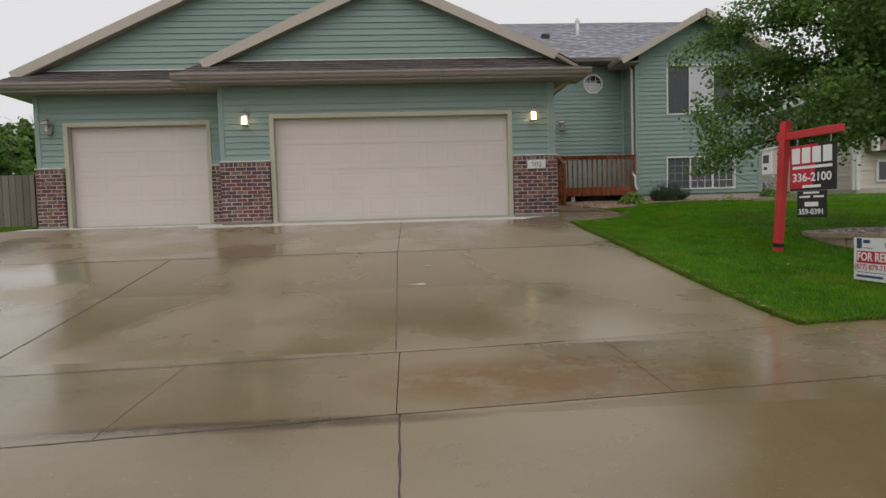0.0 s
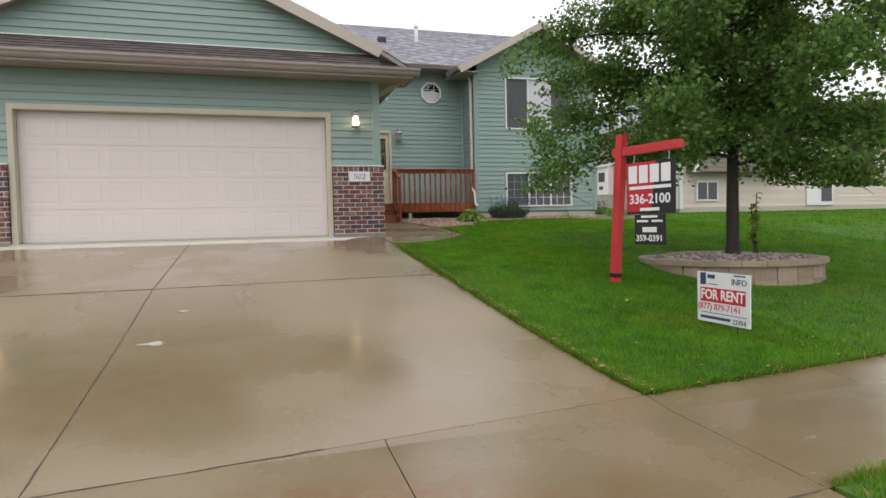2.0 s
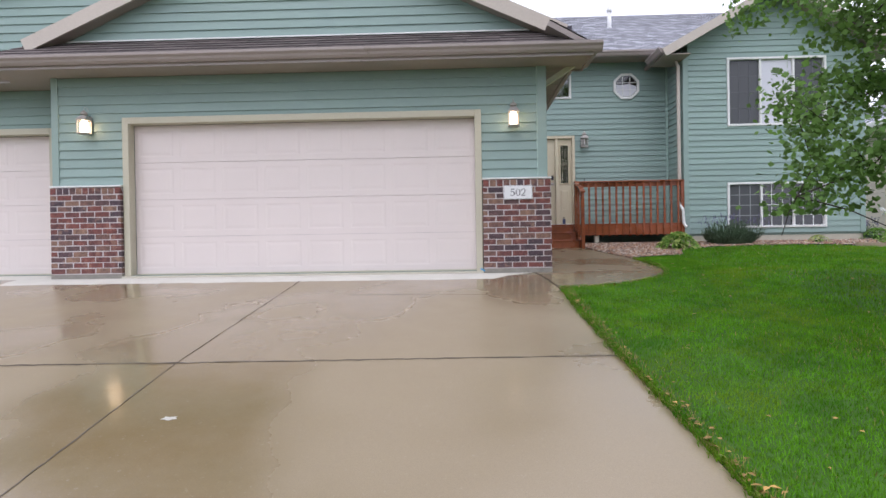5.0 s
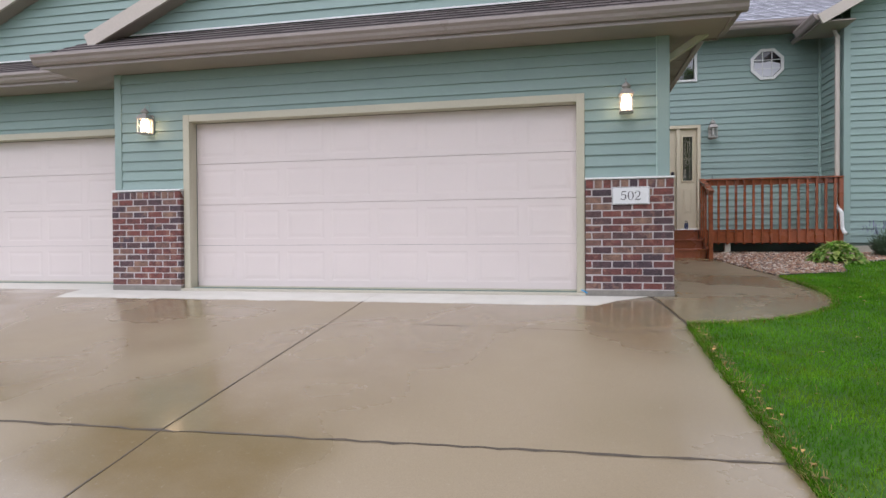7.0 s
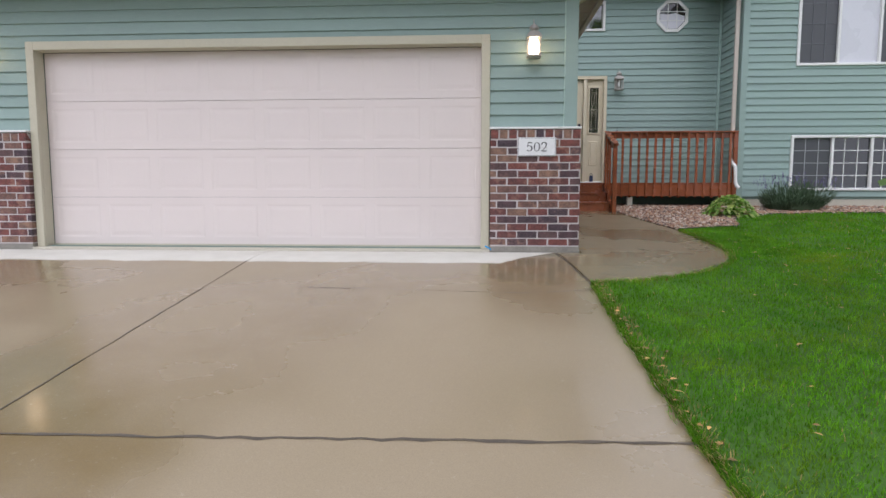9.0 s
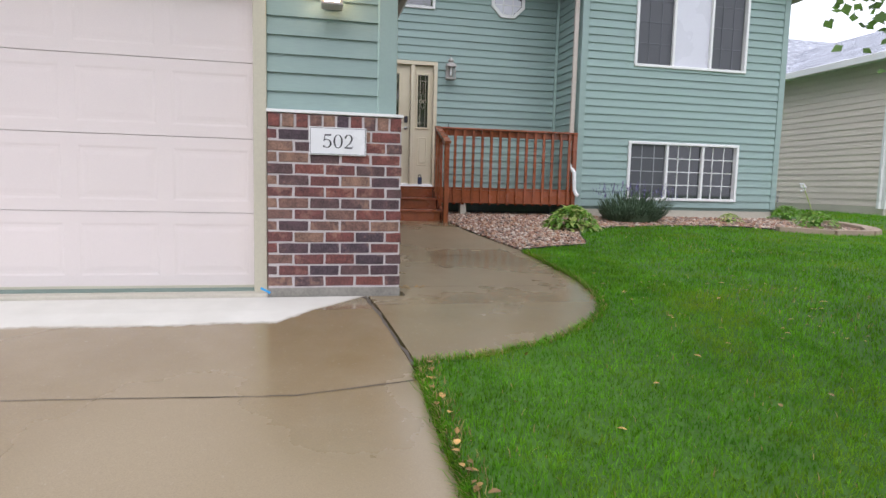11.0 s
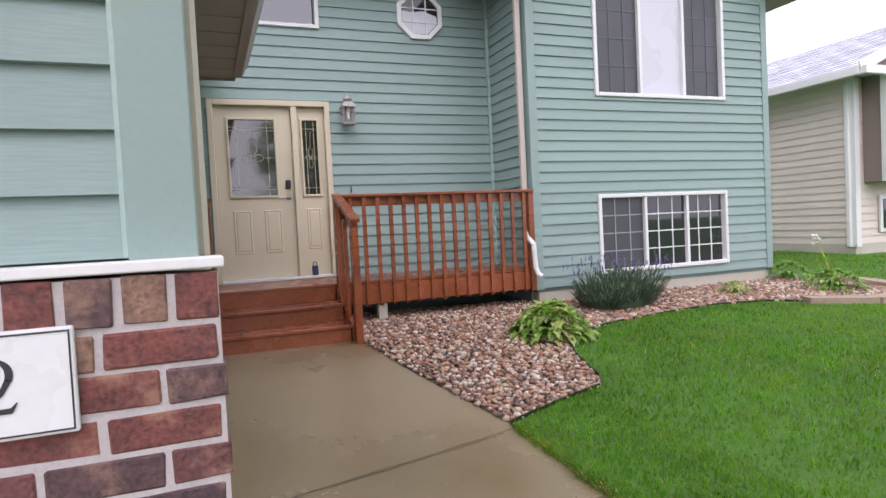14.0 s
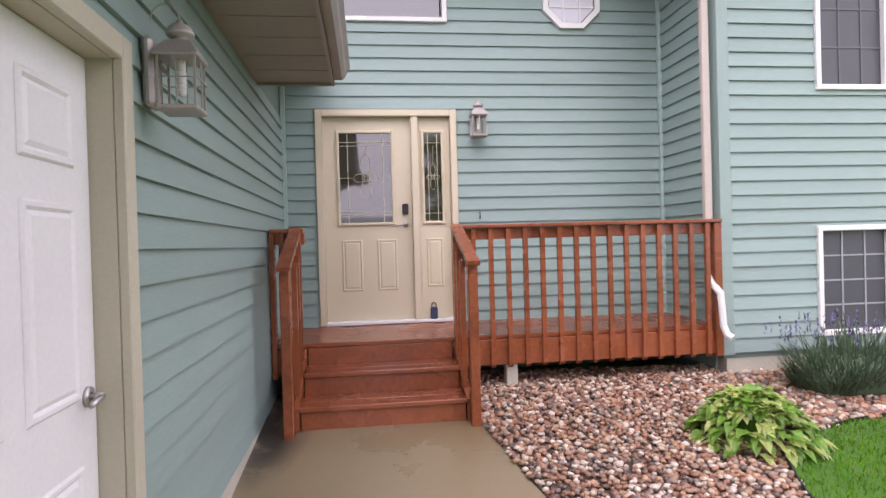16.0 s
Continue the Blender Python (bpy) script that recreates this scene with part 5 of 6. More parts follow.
tape = empty("tape_scrap", (0.0, -0.105, 0.0), "scrap of bright blue painter's tape at the brick foot", "tape")
part("strip", prism(bmesh.new(), [(-0.045, 0.012), (-0.015, -0.002), (0.02, -0.022), (0.028, -0.010), (-0.008, 0.012), (-0.038, 0.028)], "y", -0.002, 0.002), "tape_blue", tape)

# downspouts
ds = empty("downspout", (0.893, 0.165, 0), "beige metal downspout at the garage corner", "downspout")
bm = box(bmesh.new(), -0.035, 0.035, -0.04, 0.04, 0.1, 2.62, 0.012)
part("pipe", bm, "trim", ds)
part("elbow", beam(bmesh.new(), (0.005, 0, 2.58), (0.45, -0.1, 2.85), 0.08, 0.065), "trim", ds)
obox("foot", "trim", ds, -0.03, 0.036, -0.10, 0.041, 0.05, 0.12, 0.01)
ds2 = empty("downspout", (WX0 - 0.10, WY - 0.02, 0), "taupe downspout with a white elbow at the wing corner", "downspout")
obox("pipe", "rake", ds2, -0.035, 0.035, 0.03, 0.085, 1.15, 4.2, 0.008)
part("upper_elbow", tube(bmesh.new(), [(0, 0.055, 4.15), (-0.05, 0.1, 4.35), (-0.28, 0.4, 4.52), (-0.4, 0.5, 4.6)], 0.035), "rake", ds2)
part("lower_elbow", tube(bmesh.new(), [(0, 0.05, 1.18), (0.0, -0.02, 1.10), (0.015, -0.09, 1.04), (0.02, -0.10, 0.88), (0.025, -0.105, 0.76), (0.04, -0.13, 0.69), (0.07, -0.16, 0.66)], 0.031), "vinyl", ds2, "white plastic elbow")

# ---- deck and steps ----
DZ, DY = 0.755, 5.0
deck = empty("deck", (0, 0, 0), "red-brown stained wooden entry deck with railing and steps", "deck")
n = 8
for i in range(n):
    a = DY + i * (DW - 0.03 - DY) / n
    obox("deck_board", "deck", deck, 0.71, WX0 - 0.02, a + 0.003, a + (DW - 0.03 - DY) / n - 0.003, DZ - 0.035, DZ, 0.004)
obox("fascia_board", "deck", deck, 2.22, WX0 - 0.02, DY - 0.02, DY + 0.018, DZ - 0.25, DZ - 0.038, 0.004)
obox("fascia_board", "deck", deck, 0.71, 0.95, DY - 0.02, DY + 0.018, DZ - 0.25, DZ - 0.038, 0.004)
for x in (2.68,):
    obox("footing", "foundation", deck, x - 0.05, x + 0.05, DY + 0.02, DY + 0.12, 0.1, DZ - 0.25, 0.006)
RZ = 1.69
for x0, x1 in ((2.19, WX0 - 0.03), (0.71, 0.98)):
    rail = obox("top_rail", "deck", deck, x0, x1, DY - 0.075, DY + 0.065, RZ - 0.03, RZ, 0.006)
    obox("rail_board", "deck", deck, x0, x1, DY - 0.02, DY + 0.018, RZ - 0.125, RZ - 0.032, 0.004)
xs = [2.36 + i * 0.1485 for i in range(15)] + [0.80]
me = None
for x in xs:
    bm = box(bmesh.new(), -0.019, 0.019, -0.019, 0.019, DZ - 0.275, RZ - 0.032)
    for v in bm.verts:
        if v.co.z < 1 and v.co.y < 0:
            v.co.z += 0.03
    ob = part("baluster", bm, "deck", deck)
    ob.location = (x, DY - 0.041, 0)
obox("end_post", "deck", deck, 0.705, 0.745, DY - 0.06, DY + 0.03, DZ - 0.27, RZ - 0.032, 0.005)
obox("end_post", "deck", deck, WX0 - 0.10, WX0 - 0.03, DY - 0.06, DY + 0.02, DZ - 0.27, RZ - 0.032, 0.005)
stairs = empty("steps", (0, 0, 0), "three red-brown wooden steps, wet", "steps")
SX0, SX1 = 0.985, 2.165
TR, RI = 0.325, 0.172
for i in range(3):
    z = DZ - i * RI
    y = DY - i * TR
    obox("riser", "deck", stairs, SX0, SX1, y - 0.012, y + 0.006, z - RI - (0.02 if i == 2 else 0), z - 0.037, 0.002)
    if i:
        for k in range(2):
            obox("tread", "deck", stairs, SX0 - 0.01, SX1 + 0.01, y - 0.035 + k * 0.165, y + 0.125 + k * 0.165 + 0.03 * k, z - 0.037, z, 0.006)
for x in (SX0 - 0.045, SX1 + 0.007):
    bm = bmesh.new()
    yb = DY - 2 * TR - 0.03
    prism(bm, [(DY - 0.03, DZ - 0.04), (DY - 0.03, DZ - 0.32), (yb + 0.1, g(yb) - 0.02), (yb, g(yb) - 0.02), (yb, g(yb) + 0.16)], "x", x, x + 0.038)
    part("stringer", bm, "deck", stairs)
for x, s in ((SX0 - 0.07, 1), (SX1 + 0.055, -1)):
    yb = DY - 2 * TR - 0.10
    obox("newel_post", "deck", stairs, x - 0.035, x + 0.035, yb - 0.045, yb + 0.045, g(yb) - 0.05, 1.40, 0.006)
    obox("upper_post", "deck", stairs, x - 0.035, x + 0.035, DY - 0.07, DY + 0.02, DZ - 0.27, RZ - 0.032, 0.006)
    part("hand_rail", beam(bmesh.new(), (x, yb - 0.09, 1.395), (x, DY - 0.02, RZ - 0.005), 0.09, 0.034), "deck", stairs)
    part("rail_board", beam(bmesh.new(), (x, yb + 0.05, 1.37), (x, DY - 0.02, RZ - 0.09), 0.036, 0.09), "deck", stairs)
    for k in range(1, 4):
        t = k / 4
        y = yb + 0.05 + (DY - 0.1 - yb) * t
        obox("baluster", "deck", stairs, x + s * 0.019, x + s * 0.057, y - 0.019, y + 0.019, g(yb) + 0.12 + t * 0.40, 1.34 + t * 0.28)
knob = empty("hose_hook", (2.62, DW - 0.03, 1.78), "small black metal hook on the siding", "hook")
part("hook", tube(bmesh.new(), [(0, 0, 0.06), (0, -0.02, 0.065), (0, -0.03, 0.03), (0, -0.02, 0.0)], 0.008), "darkmetal", knob)


# ---- plants ----
def leaf_mesh(verts, faces, base, direction, length, width, droop, side):
    """A bent pointed leaf of four quads added to the lists."""
    d = Vector(direction).normalized()
    s = d.cross(Vector((0, 0, 1)))
    s = s.normalized() if s.length > 1e-4 else Vector((1, 0, 0))
    p = Vector(base)
    k = len(verts)
    for i, w in enumerate((0.25, 0.9, 1.0, 0.62, 0.04)):
        t = i / 4
        q = p + d * (length * t) - Vector((0, 0, droop * length * t * t))
        fold = Vector((0, 0, 0.12 * width * w))
        verts += [tuple(q - s * (w * width / 2) + fold), tuple(q), tuple(q + s * (w * width / 2) + fold)]
    for i in range(4):
        a = k + 3 * i
        faces += [(a, a + 1, a + 4, a + 3), (a + 1, a + 2, a + 5, a + 4)]


def hosta(name, x, y, r, h, label, seed, n=70, pale=0.5, group="hostas", stalks=0):
    rnd = random.Random(seed)
    o = empty(name, (x, y, g(y)), label, "plant", group)
    sets = {"hosta": ([], []), "hosta_edge": ([], [])}
    for i in range(n):
        a, t = rnd.uniform(0, 6.283), rnd.random()
        v, f = sets["hosta_edge" if rnd.random() < pale else "hosta"]
        rise = 0.9 * (1 - t) + 0.25
        base = (0.78 * r * t * math.cos(a), 0.78 * r * t * math.sin(a), h * (0.72 * (1 - t * t) + 0.06))
        leaf_mesh(v, f, base, (math.cos(a + rnd.uniform(-.8, .8)), math.sin(a + rnd.uniform(-.8, .8)), rise), r * rnd.uniform(0.20, 0.36), r * rnd.uniform(0.10, 0.17), rnd.uniform(0.3, 1.1), 0)
    for k, (v, f) in sets.items():
        if v:
            loose("foliage", v, f, k, o)
    part("crown_base", cyl(bmesh.new(), (0, 0, -0.03), (0, 0, h * 0.4), r * 0.3, r * 0.15, 8), "soil", o)
    for i in range(stalks):
        a = rnd.uniform(0, 6.28)
        top = (0.25 * math.cos(a), 0.15 * math.sin(a), rnd.uniform(0.6, 0.75))
        part("flower_stalk", tube(bmesh.new(), [(0, 0, 0.1), (top[0] * 0.5, top[1] * 0.5, top[2] * 0.6), top], 0.006, 5), "hosta_edge", o)
        bm = bmesh.new()
        for q in range(7):
            bmesh.ops.create_icosphere(bm, subdivisions=1, radius=0.022, matrix=Matrix.Translation((top[0] + rnd.uniform(-.03, .03), top[1] + rnd.uniform(-.03, .03), top[2] + rnd.uniform(-0.06, 0.03))))
        part("flowers", bm, "lettering", o, "pale hosta flowers")
    return o


hosta("hosta", 3.97, 3.68, 0.45, 0.37, "variegated pale green hosta in the rock bed", 1, 620, 0.42)
hosta("hosta", 7.12, 4.42, 0.27, 0.20, "small yellow-green hosta under the window", 2, 120, 0.7)
hosta("hosta", 8.5, 4.1, 0.42, 0.30, "green hosta with tall pale flower stalks", 3, 220, 0.15, stalks=2)
hosta("hosta", 8.65, 4.9, 0.40, 0.30, "dark green hosta at the house corner", 4, 160, 0.0)


def shrub(name, x, y, rx, ry, h, label, seed, n=1700):
    rnd = random.Random(seed)
    o = empty(name, (x, y, g(y)), label, "shrub")
    v, f, v2, f2 = [], [], [], []
    for i in range(n):
        a, t = rnd.uniform(0, 6.283), math.sqrt(rnd.random())
        bx, by = 0.55 * rx * t * math.cos(a), 0.55 * ry * t * math.sin(a)
        hh = h * (1 - 0.5 * t * t) * rnd.uniform(0.2, 1.0) * (0.8 + 0.25 * math.sin(5 * a + 3 * t))
        bx *= 1 + 0.9 * hh / h
        by *= 1 + 0.9 * hh / h
        d = (math.cos(a) * t * 0.8 + rnd.uniform(-.3, .3), math.sin(a) * t * 0.8 + rnd.uniform(-.3, .3), 1.0)
        leaf_mesh(v, f, (bx, by, hh), d, rnd.uniform(0.09, 0.17), 0.014, rnd.uniform(0, 0.5), 0)
    for i in range(75):
        a, t = rnd.uniform(0, 6.283), math.sqrt(rnd.random())
        b = (0.8 * rx * t * math.cos(a), 0.8 * ry * t * math.sin(a), h * (1 - 0.3 * t) * 0.85)
        L = rnd.uniform(0.06, 0.24)
        e = Vector(b) + Vector((b[0] * 0.25, b[1] * 0.25, L))
        leaf_mesh(v, f, b, e - Vector(b), L, 0.006, 0, 0)
        for q in range(5):
            leaf_mesh(v2, f2, e + Vector((0, 0, 0.016 * q)), (rnd.uniform(-1, 1), rnd.uniform(-1, 1), 1), 0.03, 0.014, 0, 0)
    loose("foliage", v, f, "lavender", o)
    tagged(loose("flower_spikes", v2, f2, "violet", o, "pale violet flower spikes"), kind="stuff")
    bm = bmesh.new()
    bmesh.ops.create_icosphere(bm, subdivisions=2, radius=1, matrix=Matrix.LocRotScale((0, 0, h * 0.25), None, (rx * 0.6, ry * 0.6, h * 0.38)))
    part("stem_core", bm, "lavender", o)
    return o


shrub("lavender_bush", 5.35, 4.42, 0.80, 0.42, 0.48, "grey-green lavender bush with violet spikes", 7, 3200)
shrub("small_shrub", 9.3, 6.3, 0.3, 0.3, 0.3, "low green shrub at the house corner", 8, 500)


# ---- rock bed ----


def inside(x, y, poly):
    r = False
    for (a, b), (c, d) in zip(poly, poly[1:] + poly[:1]):
        if (b > y) != (d > y) and x < (c - a) * (y - b) / (d - b) + a:
            r = not r
    return r


ICO = bmesh.new()
bmesh.ops.create_icosphere(ICO, subdivisions=1, radius=1)
ICO.verts.ensure_lookup_table()
IV = np.array([v.co[:] for v in ICO.verts])
IF = np.array([[v.index for v in f.verts] for f in ICO.faces])
ICO.free()


def stones(name, places, material, label, category):
    """Rounded stones at (x, y, z, size), one joined heap."""
    rg = np.random.default_rng(5)
    vs, fs = [], []
    for k, (x, y, z, s) in enumerate(places):
        v = IV * (1 + rg.uniform(-0.16, 0.16, (len(IV), 1))) * (s * rg.uniform(0.7, 1.25, 3) * np.array([1, 1, 0.72]))
        a = rg.uniform(0, 6.28)
        c, q = math.cos(a), math.sin(a)
        v = v @ np.array([[c, q, 0], [-q, c, 0], [0, 0, 1]])
        vs.append(v + (x, y, z))
        fs.append(IF + k * len(IV))
    ob = loose(name, np.concatenate(vs).tolist(), np.concatenate(fs).tolist(), material)
    for p in ob.data.polygons:
        p.use_smooth = True
    return tagged(ob, label, category, kind="stuff")


rnd = random.Random(11)
pl_ = []
yy = 1.9
while yy < 5.6:
    xx = 2.2
    while xx < 9.1:
        x, y = xx + rnd.uniform(-.02, .02), yy + rnd.uniform(-.02, .02)
        if inside(x, y, BED):
            near = x < 4.6
            pl_.append((x, y, g(y) + 0.012 + rnd.uniform(-.006, .014), rnd.uniform(0.014, 0.029) if near else rnd.uniform(0.024, 0.038)))
        xx += 0.033 if xx < 4.6 else 0.056
    yy += 0.033
stones("river_rock_bed", pl_, "rock", "wet pinkish-brown river rock mulch along the house", "river rocks")
bm = bmesh.new()
bm.faces.new([bm.verts.new((x, y, g(y) + 0.004)) for x, y in BED])
tagged(part("bed_ground", bm, "mulch"), "dark soil under the river rock", "soil", kind="structure")
edging = empty("bed_edging", label="black plastic lawn edging round the rock bed", category="edging", kind="structure")
bm = bmesh.new()
pts = [(x, y, g(y) + 0.012) for x, y in BED[:12]]
for p, q in zip(pts, pts[1:]):
    beam(bm, p, q, 0.010, 0.045)
part("strip", bm, "black", edging)
curb = empty("bed_curb", label="curved tan concrete curb at the end of the bed", category="edging", kind="structure")
bm = bmesh.new()
arc = [(7.4, 3.66), (8.1, 3.34), (8.75, 3.32), (9.0, 3.45), (9.22, 3.78), (9.22, 4.15), (9.12, 4.5)]
for p, q in zip(arc, arc[1:]):
    beam(bm, (*p, g(p[1]) + 0.02), (*q, g(q[1]) + 0.02), 0.22, 0.12)
part("curb", bm, "block", curb)

# ---- tree and its ring of blocks ----
TX, TY = 5.0, -4.3
RC, RR = (4.92, -4.30), 1.14
planter = empty("tree_ring", (RC[0], RC[1], 0), "low ring of tan concrete blocks round the tree", "planter ring")
rnd = random.Random(3)
TOPZ = -0.39
nb = 26
for i in range(nb):
    a = 2 * math.pi * (i + 0.5) / nb
    if 0.30 < a < 0.75:
        continue
    zc = TOPZ if not (0.75 <= a < 1.7) else TOPZ + 0.02
    for r0, r1, z0, z1, nm in ((RR - 0.16, RR + 0.04, zc - 0.065, zc, "cap_block"), (RR - 0.14, RR, zc - 0.24, zc - 0.069, "block"), (RR - 0.13, RR + 0.01, zc - 0.42, zc - 0.243, "block")):
        h = math.pi / nb - 0.004
        off = (math.pi / nb if nm == "block" else 0) + rnd.uniform(-.004, .004)
        bm = bmesh.new()
        poly = [(r * math.cos(a + s * h + off), r * math.sin(a + s * h + off)) for r, s in ((r0, -1), (r1, -1), (r1 + 0.012, 0), (r1, 1), (r0, 1))]
        prism(bm, poly, "z", z0, z1 + rnd.uniform(-.004, .004))
        part(nm, bm, "block", planter)
pl_ = []
for i in range(1500):
    a, r = rnd.uniform(0, 6.283), RR * 0.93 * math.sqrt(rnd.random())
    pl_.append((RC[0] + r * math.cos(a), RC[1] + r * math.sin(a), TOPZ - 0.03 + 0.05 * (1 - r / RR) + rnd.uniform(-.01, .02), rnd.uniform(0.02, 0.038)))
stones("tree_ring_gravel", pl_, "gravel", "grey-brown stone mulch round the tree trunk", "gravel")
part_ = cyl(bmesh.new(), (RC[0], RC[1], TOPZ - 0.4), (RC[0], RC[1], TOPZ - 0.04), RR - 0.13, RR - 0.15, 32)
tagged(part("tree_ring_soil", part_, "mulch"), "dark soil inside the tree ring", "soil", kind="structure")


def tree(name, x, y, z, h, r, label, seed, leaves, size, low, trunk=0.13, mats=("leaf", "leaf_yellow"), yellow=0.22, lean=0.0):
    """A tapered trunk with forking limbs, and a crown of single leaves in clumps along the twigs."""
    rnd = random.Random(seed)
    o = empty(name, (x, y, z), label, "tree")
    bm = bmesh.new()

    def limb(pts, r0, r1, seg=8):
        rings = []
        for i, p in enumerate(pts):
            a, c = pts[max(i - 1, 0)], pts[min(i + 1, len(pts) - 1)]
            q = (c - a).to_track_quat("Z", "Y")
            rr = r0 + (r1 - r0) * i / (len(pts) - 1)
            rings.append([bm.verts.new(p + q @ Vector((rr * math.cos(t), rr * math.sin(t), 0))) for t in (6.2832 * k / seg for k in range(seg))])
        for u, w in zip(rings, rings[1:]):
            for k in range(seg):
                bm.faces.new((u[k], u[(k + 1) % seg], w[(k + 1) % seg], w[k]))

    top = Vector((lean, 0, h * 0.93))
    spine = [Vector((lean * t + 0.05 * math.sin(5 * t), 0.04 * math.sin(7 * t), h * 0.93 * t)) for t in (i / 10 for i in range(11))]
    spine[0].z = -0.1
    limb(spine, trunk, 0.012, 12)
    limb([Vector((0, 0, -0.1)), Vector((0, 0, 0.06)), Vector((0, 0, 0.22))], trunk * 1.35, trunk, 12)
    twigs = []
    nl = 46
    for i in range(nl):
        t = low / h + (0.93 - low / h) * (i + 0.5) / nl
        a = i * 2.399 + rnd.uniform(-.3, .3)
        p0 = Vector((lean * t, 0, h * 0.93 * t))
        u = (t - low / h) / (1 - low / h)
        reach = r * (0.72 + 0.55 * u - 1.15 * u * u) * rnd.uniform(0.72, 1.08)
        rise = 0.25 + 0.75 * u
        pts = []
        for k in range(6):
            s = k / 5
            pts.append(p0 + Vector((math.cos(a + 0.25 * s) * reach * s, math.sin(a + 0.25 * s) * reach * s, reach * (rise * s - (0.38 - 0.2 * u) * s * s))))
        limb(pts, trunk * 0.36 * (1 - 0.6 * u), 0.006, 6)
        for k in range(1, 6):
            for q in range(3):
                b = pts[k] if k < 6 else pts[-1]
                d = Vector((rnd.uniform(-1, 1), rnd.uniform(-1, 1), rnd.uniform(-0.5, 0.7))).normalized() * reach * rnd.uniform(0.12, 0.34)
                limb([b, b + d * 0.5 + Vector((0, 0, 0.04)), b + d], 0.008, 0.003, 4)
                twigs.append((b, b + d))
    part("trunk", bm, "bark", o, "dark brown bark", True)
    rg = np.random.default_rng(seed)
    A = np.array([t[0][:] for t in twigs])
    Bv = np.array([t[1][:] for t in twigs])
    for mi, (mname, count) in enumerate(zip(mats, (int(leaves * (1 - yellow)), int(leaves * yellow)))):
        pick = rg.integers(0, len(twigs), count)
        # brighter leaves only on +x and upper twigs: the lit side as leaf colour
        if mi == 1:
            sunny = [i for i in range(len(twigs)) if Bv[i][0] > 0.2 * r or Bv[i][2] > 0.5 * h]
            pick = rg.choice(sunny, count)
        s = rg.uniform(0.1, 1.15, (count, 1))
        c = A[pick] + (Bv[pick] - A[pick]) * s + rg.normal(0, 1, (count, 3)) * (0.038 * r)
        keep = (c[:, 2] > low * 0.75) & (np.hypot(c[:, 0], c[:, 1]) < r) & (c[:, 0] < 0.97 * r - 1.05 * np.clip(c[:, 2] - 0.4 * h, 0, None))
        c = c[keep]
        nn = len(c)
        d = rg.normal(0, 1, (nn, 3))
        d[:, 2] = -np.abs(d[:, 2]) * 0.6
        d /= np.linalg.norm(d, axis=1, keepdims=True)
        e = np.cross(d, rg.normal(0, 1, (nn, 3)))
        e /= np.linalg.norm(e, axis=1, keepdims=True)
        sz = size * rg.uniform(0.6, 1.25, (nn, 1))
        v = np.stack([c - d * sz * 0.5, c + e * sz * 0.48 - d * sz * 0.05, c + d * sz * 0.6, c - e * sz * 0.48 - d * sz * 0.05], 1).reshape(-1, 3)
        f = np.arange(nn * 4).reshape(-1, 4)
        loose("crown", v.tolist(), f.tolist(), mname, o, "dense maple leaves" if mi == 0 else "yellow-green maple leaves, coloured brighter as the sunlit side")
    return o


tree("maple_tree", TX, TY, -0.40, 7.6, 3.4, "green maple in a ring planter, its lit side coloured yellow-green", 21, 250000, 0.058, 1.30, 0.088, yellow=0.24)
# shoots at the trunk's foot
sh = empty("sapling_shoots", (TX + 0.24, TY - 0.12, -0.36), "thin leafy shoots beside the trunk", "plant")
v, f = [], []
rnd = random.Random(9)
bm = bmesh.new()
for i in range(5):
    e = Vector((rnd.uniform(-.12, .16), rnd.uniform(-.12, .12), rnd.uniform(0.45, 0.85)))
    tube(bm, [(0.02 * i, 0, 0), tuple(e * 0.5), tuple(e)], 0.006, 5)
    for k in range(26):
        b = e * rnd.uniform(0.25, 1.02)
        leaf_mesh(v, f, b, (rnd.uniform(-1, 1), rnd.uniform(-1, 1), rnd.uniform(-.2, .5)), 0.085, 0.05, 0.3, 0)
part("stems", bm, "bark", sh)
loose("leaves", v, f, "leaf_yellow", sh)

# ---- signs ----
SA = Vector((0.22, -0.975, 0)).normalized()
SROT = math.degrees(math.atan2(SA.y, SA.x))
sign = empty("realty_sign", (2.78, -4.87, g(-4.87)), "red wooden sign post with hanging red and black panel", "sign post", rz=SROT)
z0 = -g(-4.87)
part("post", beam(bmesh.new(), (-0.03, 0, -0.1), (0.11, 0, z0 + 1.14), 0.092, 0.092, (0, 1, 0)), "red", sign)
part("arm", box(bmesh.new(), -0.02, 0.955, -0.032, 0.032, z0 + 0.885, z0 + 0.985, 0.006), "red", sign)
part("stake_band", beam(bmesh.new(), (-0.016, 0, 0.08), (-0.011, 0, 0.13), 0.096, 0.096, (0, 1, 0)), "black", sign)
for x in (0.29, 0.78):
    part("hook", tube(bmesh.new(), [(x, 0, z0 + 0.89), (x + 0.01, 0, z0 + 0.84), (x, 0, z0 + 0.785)], 0.008, 6), "metal", sign)
PX0, PX1, PZ0, PZ1 = 0.19, 0.865, z0 + 0.205, z0 + 0.79
panel = part("panel", box(bmesh.new(), PX0, PX1, -0.012, 0.012, PZ0, PZ1, 0.003), "black", sign)
for s in (-1, 1):
    part("red_field", prism(bmesh.new(), [(PX0, PZ0 + 0.03), (PX0 + 0.35, PZ0 + 0.03), (PX0 + 0.43, PZ1), (PX0, PZ1)], "y", s * 0.0125, s * 0.0145), "sign_red", panel)


def bars(bm, x0, x1, z0, z1, y):
    return box(bm, min(x0, x1), max(x0, x1), y - 0.0015, y + 0.0015, z0, z1)


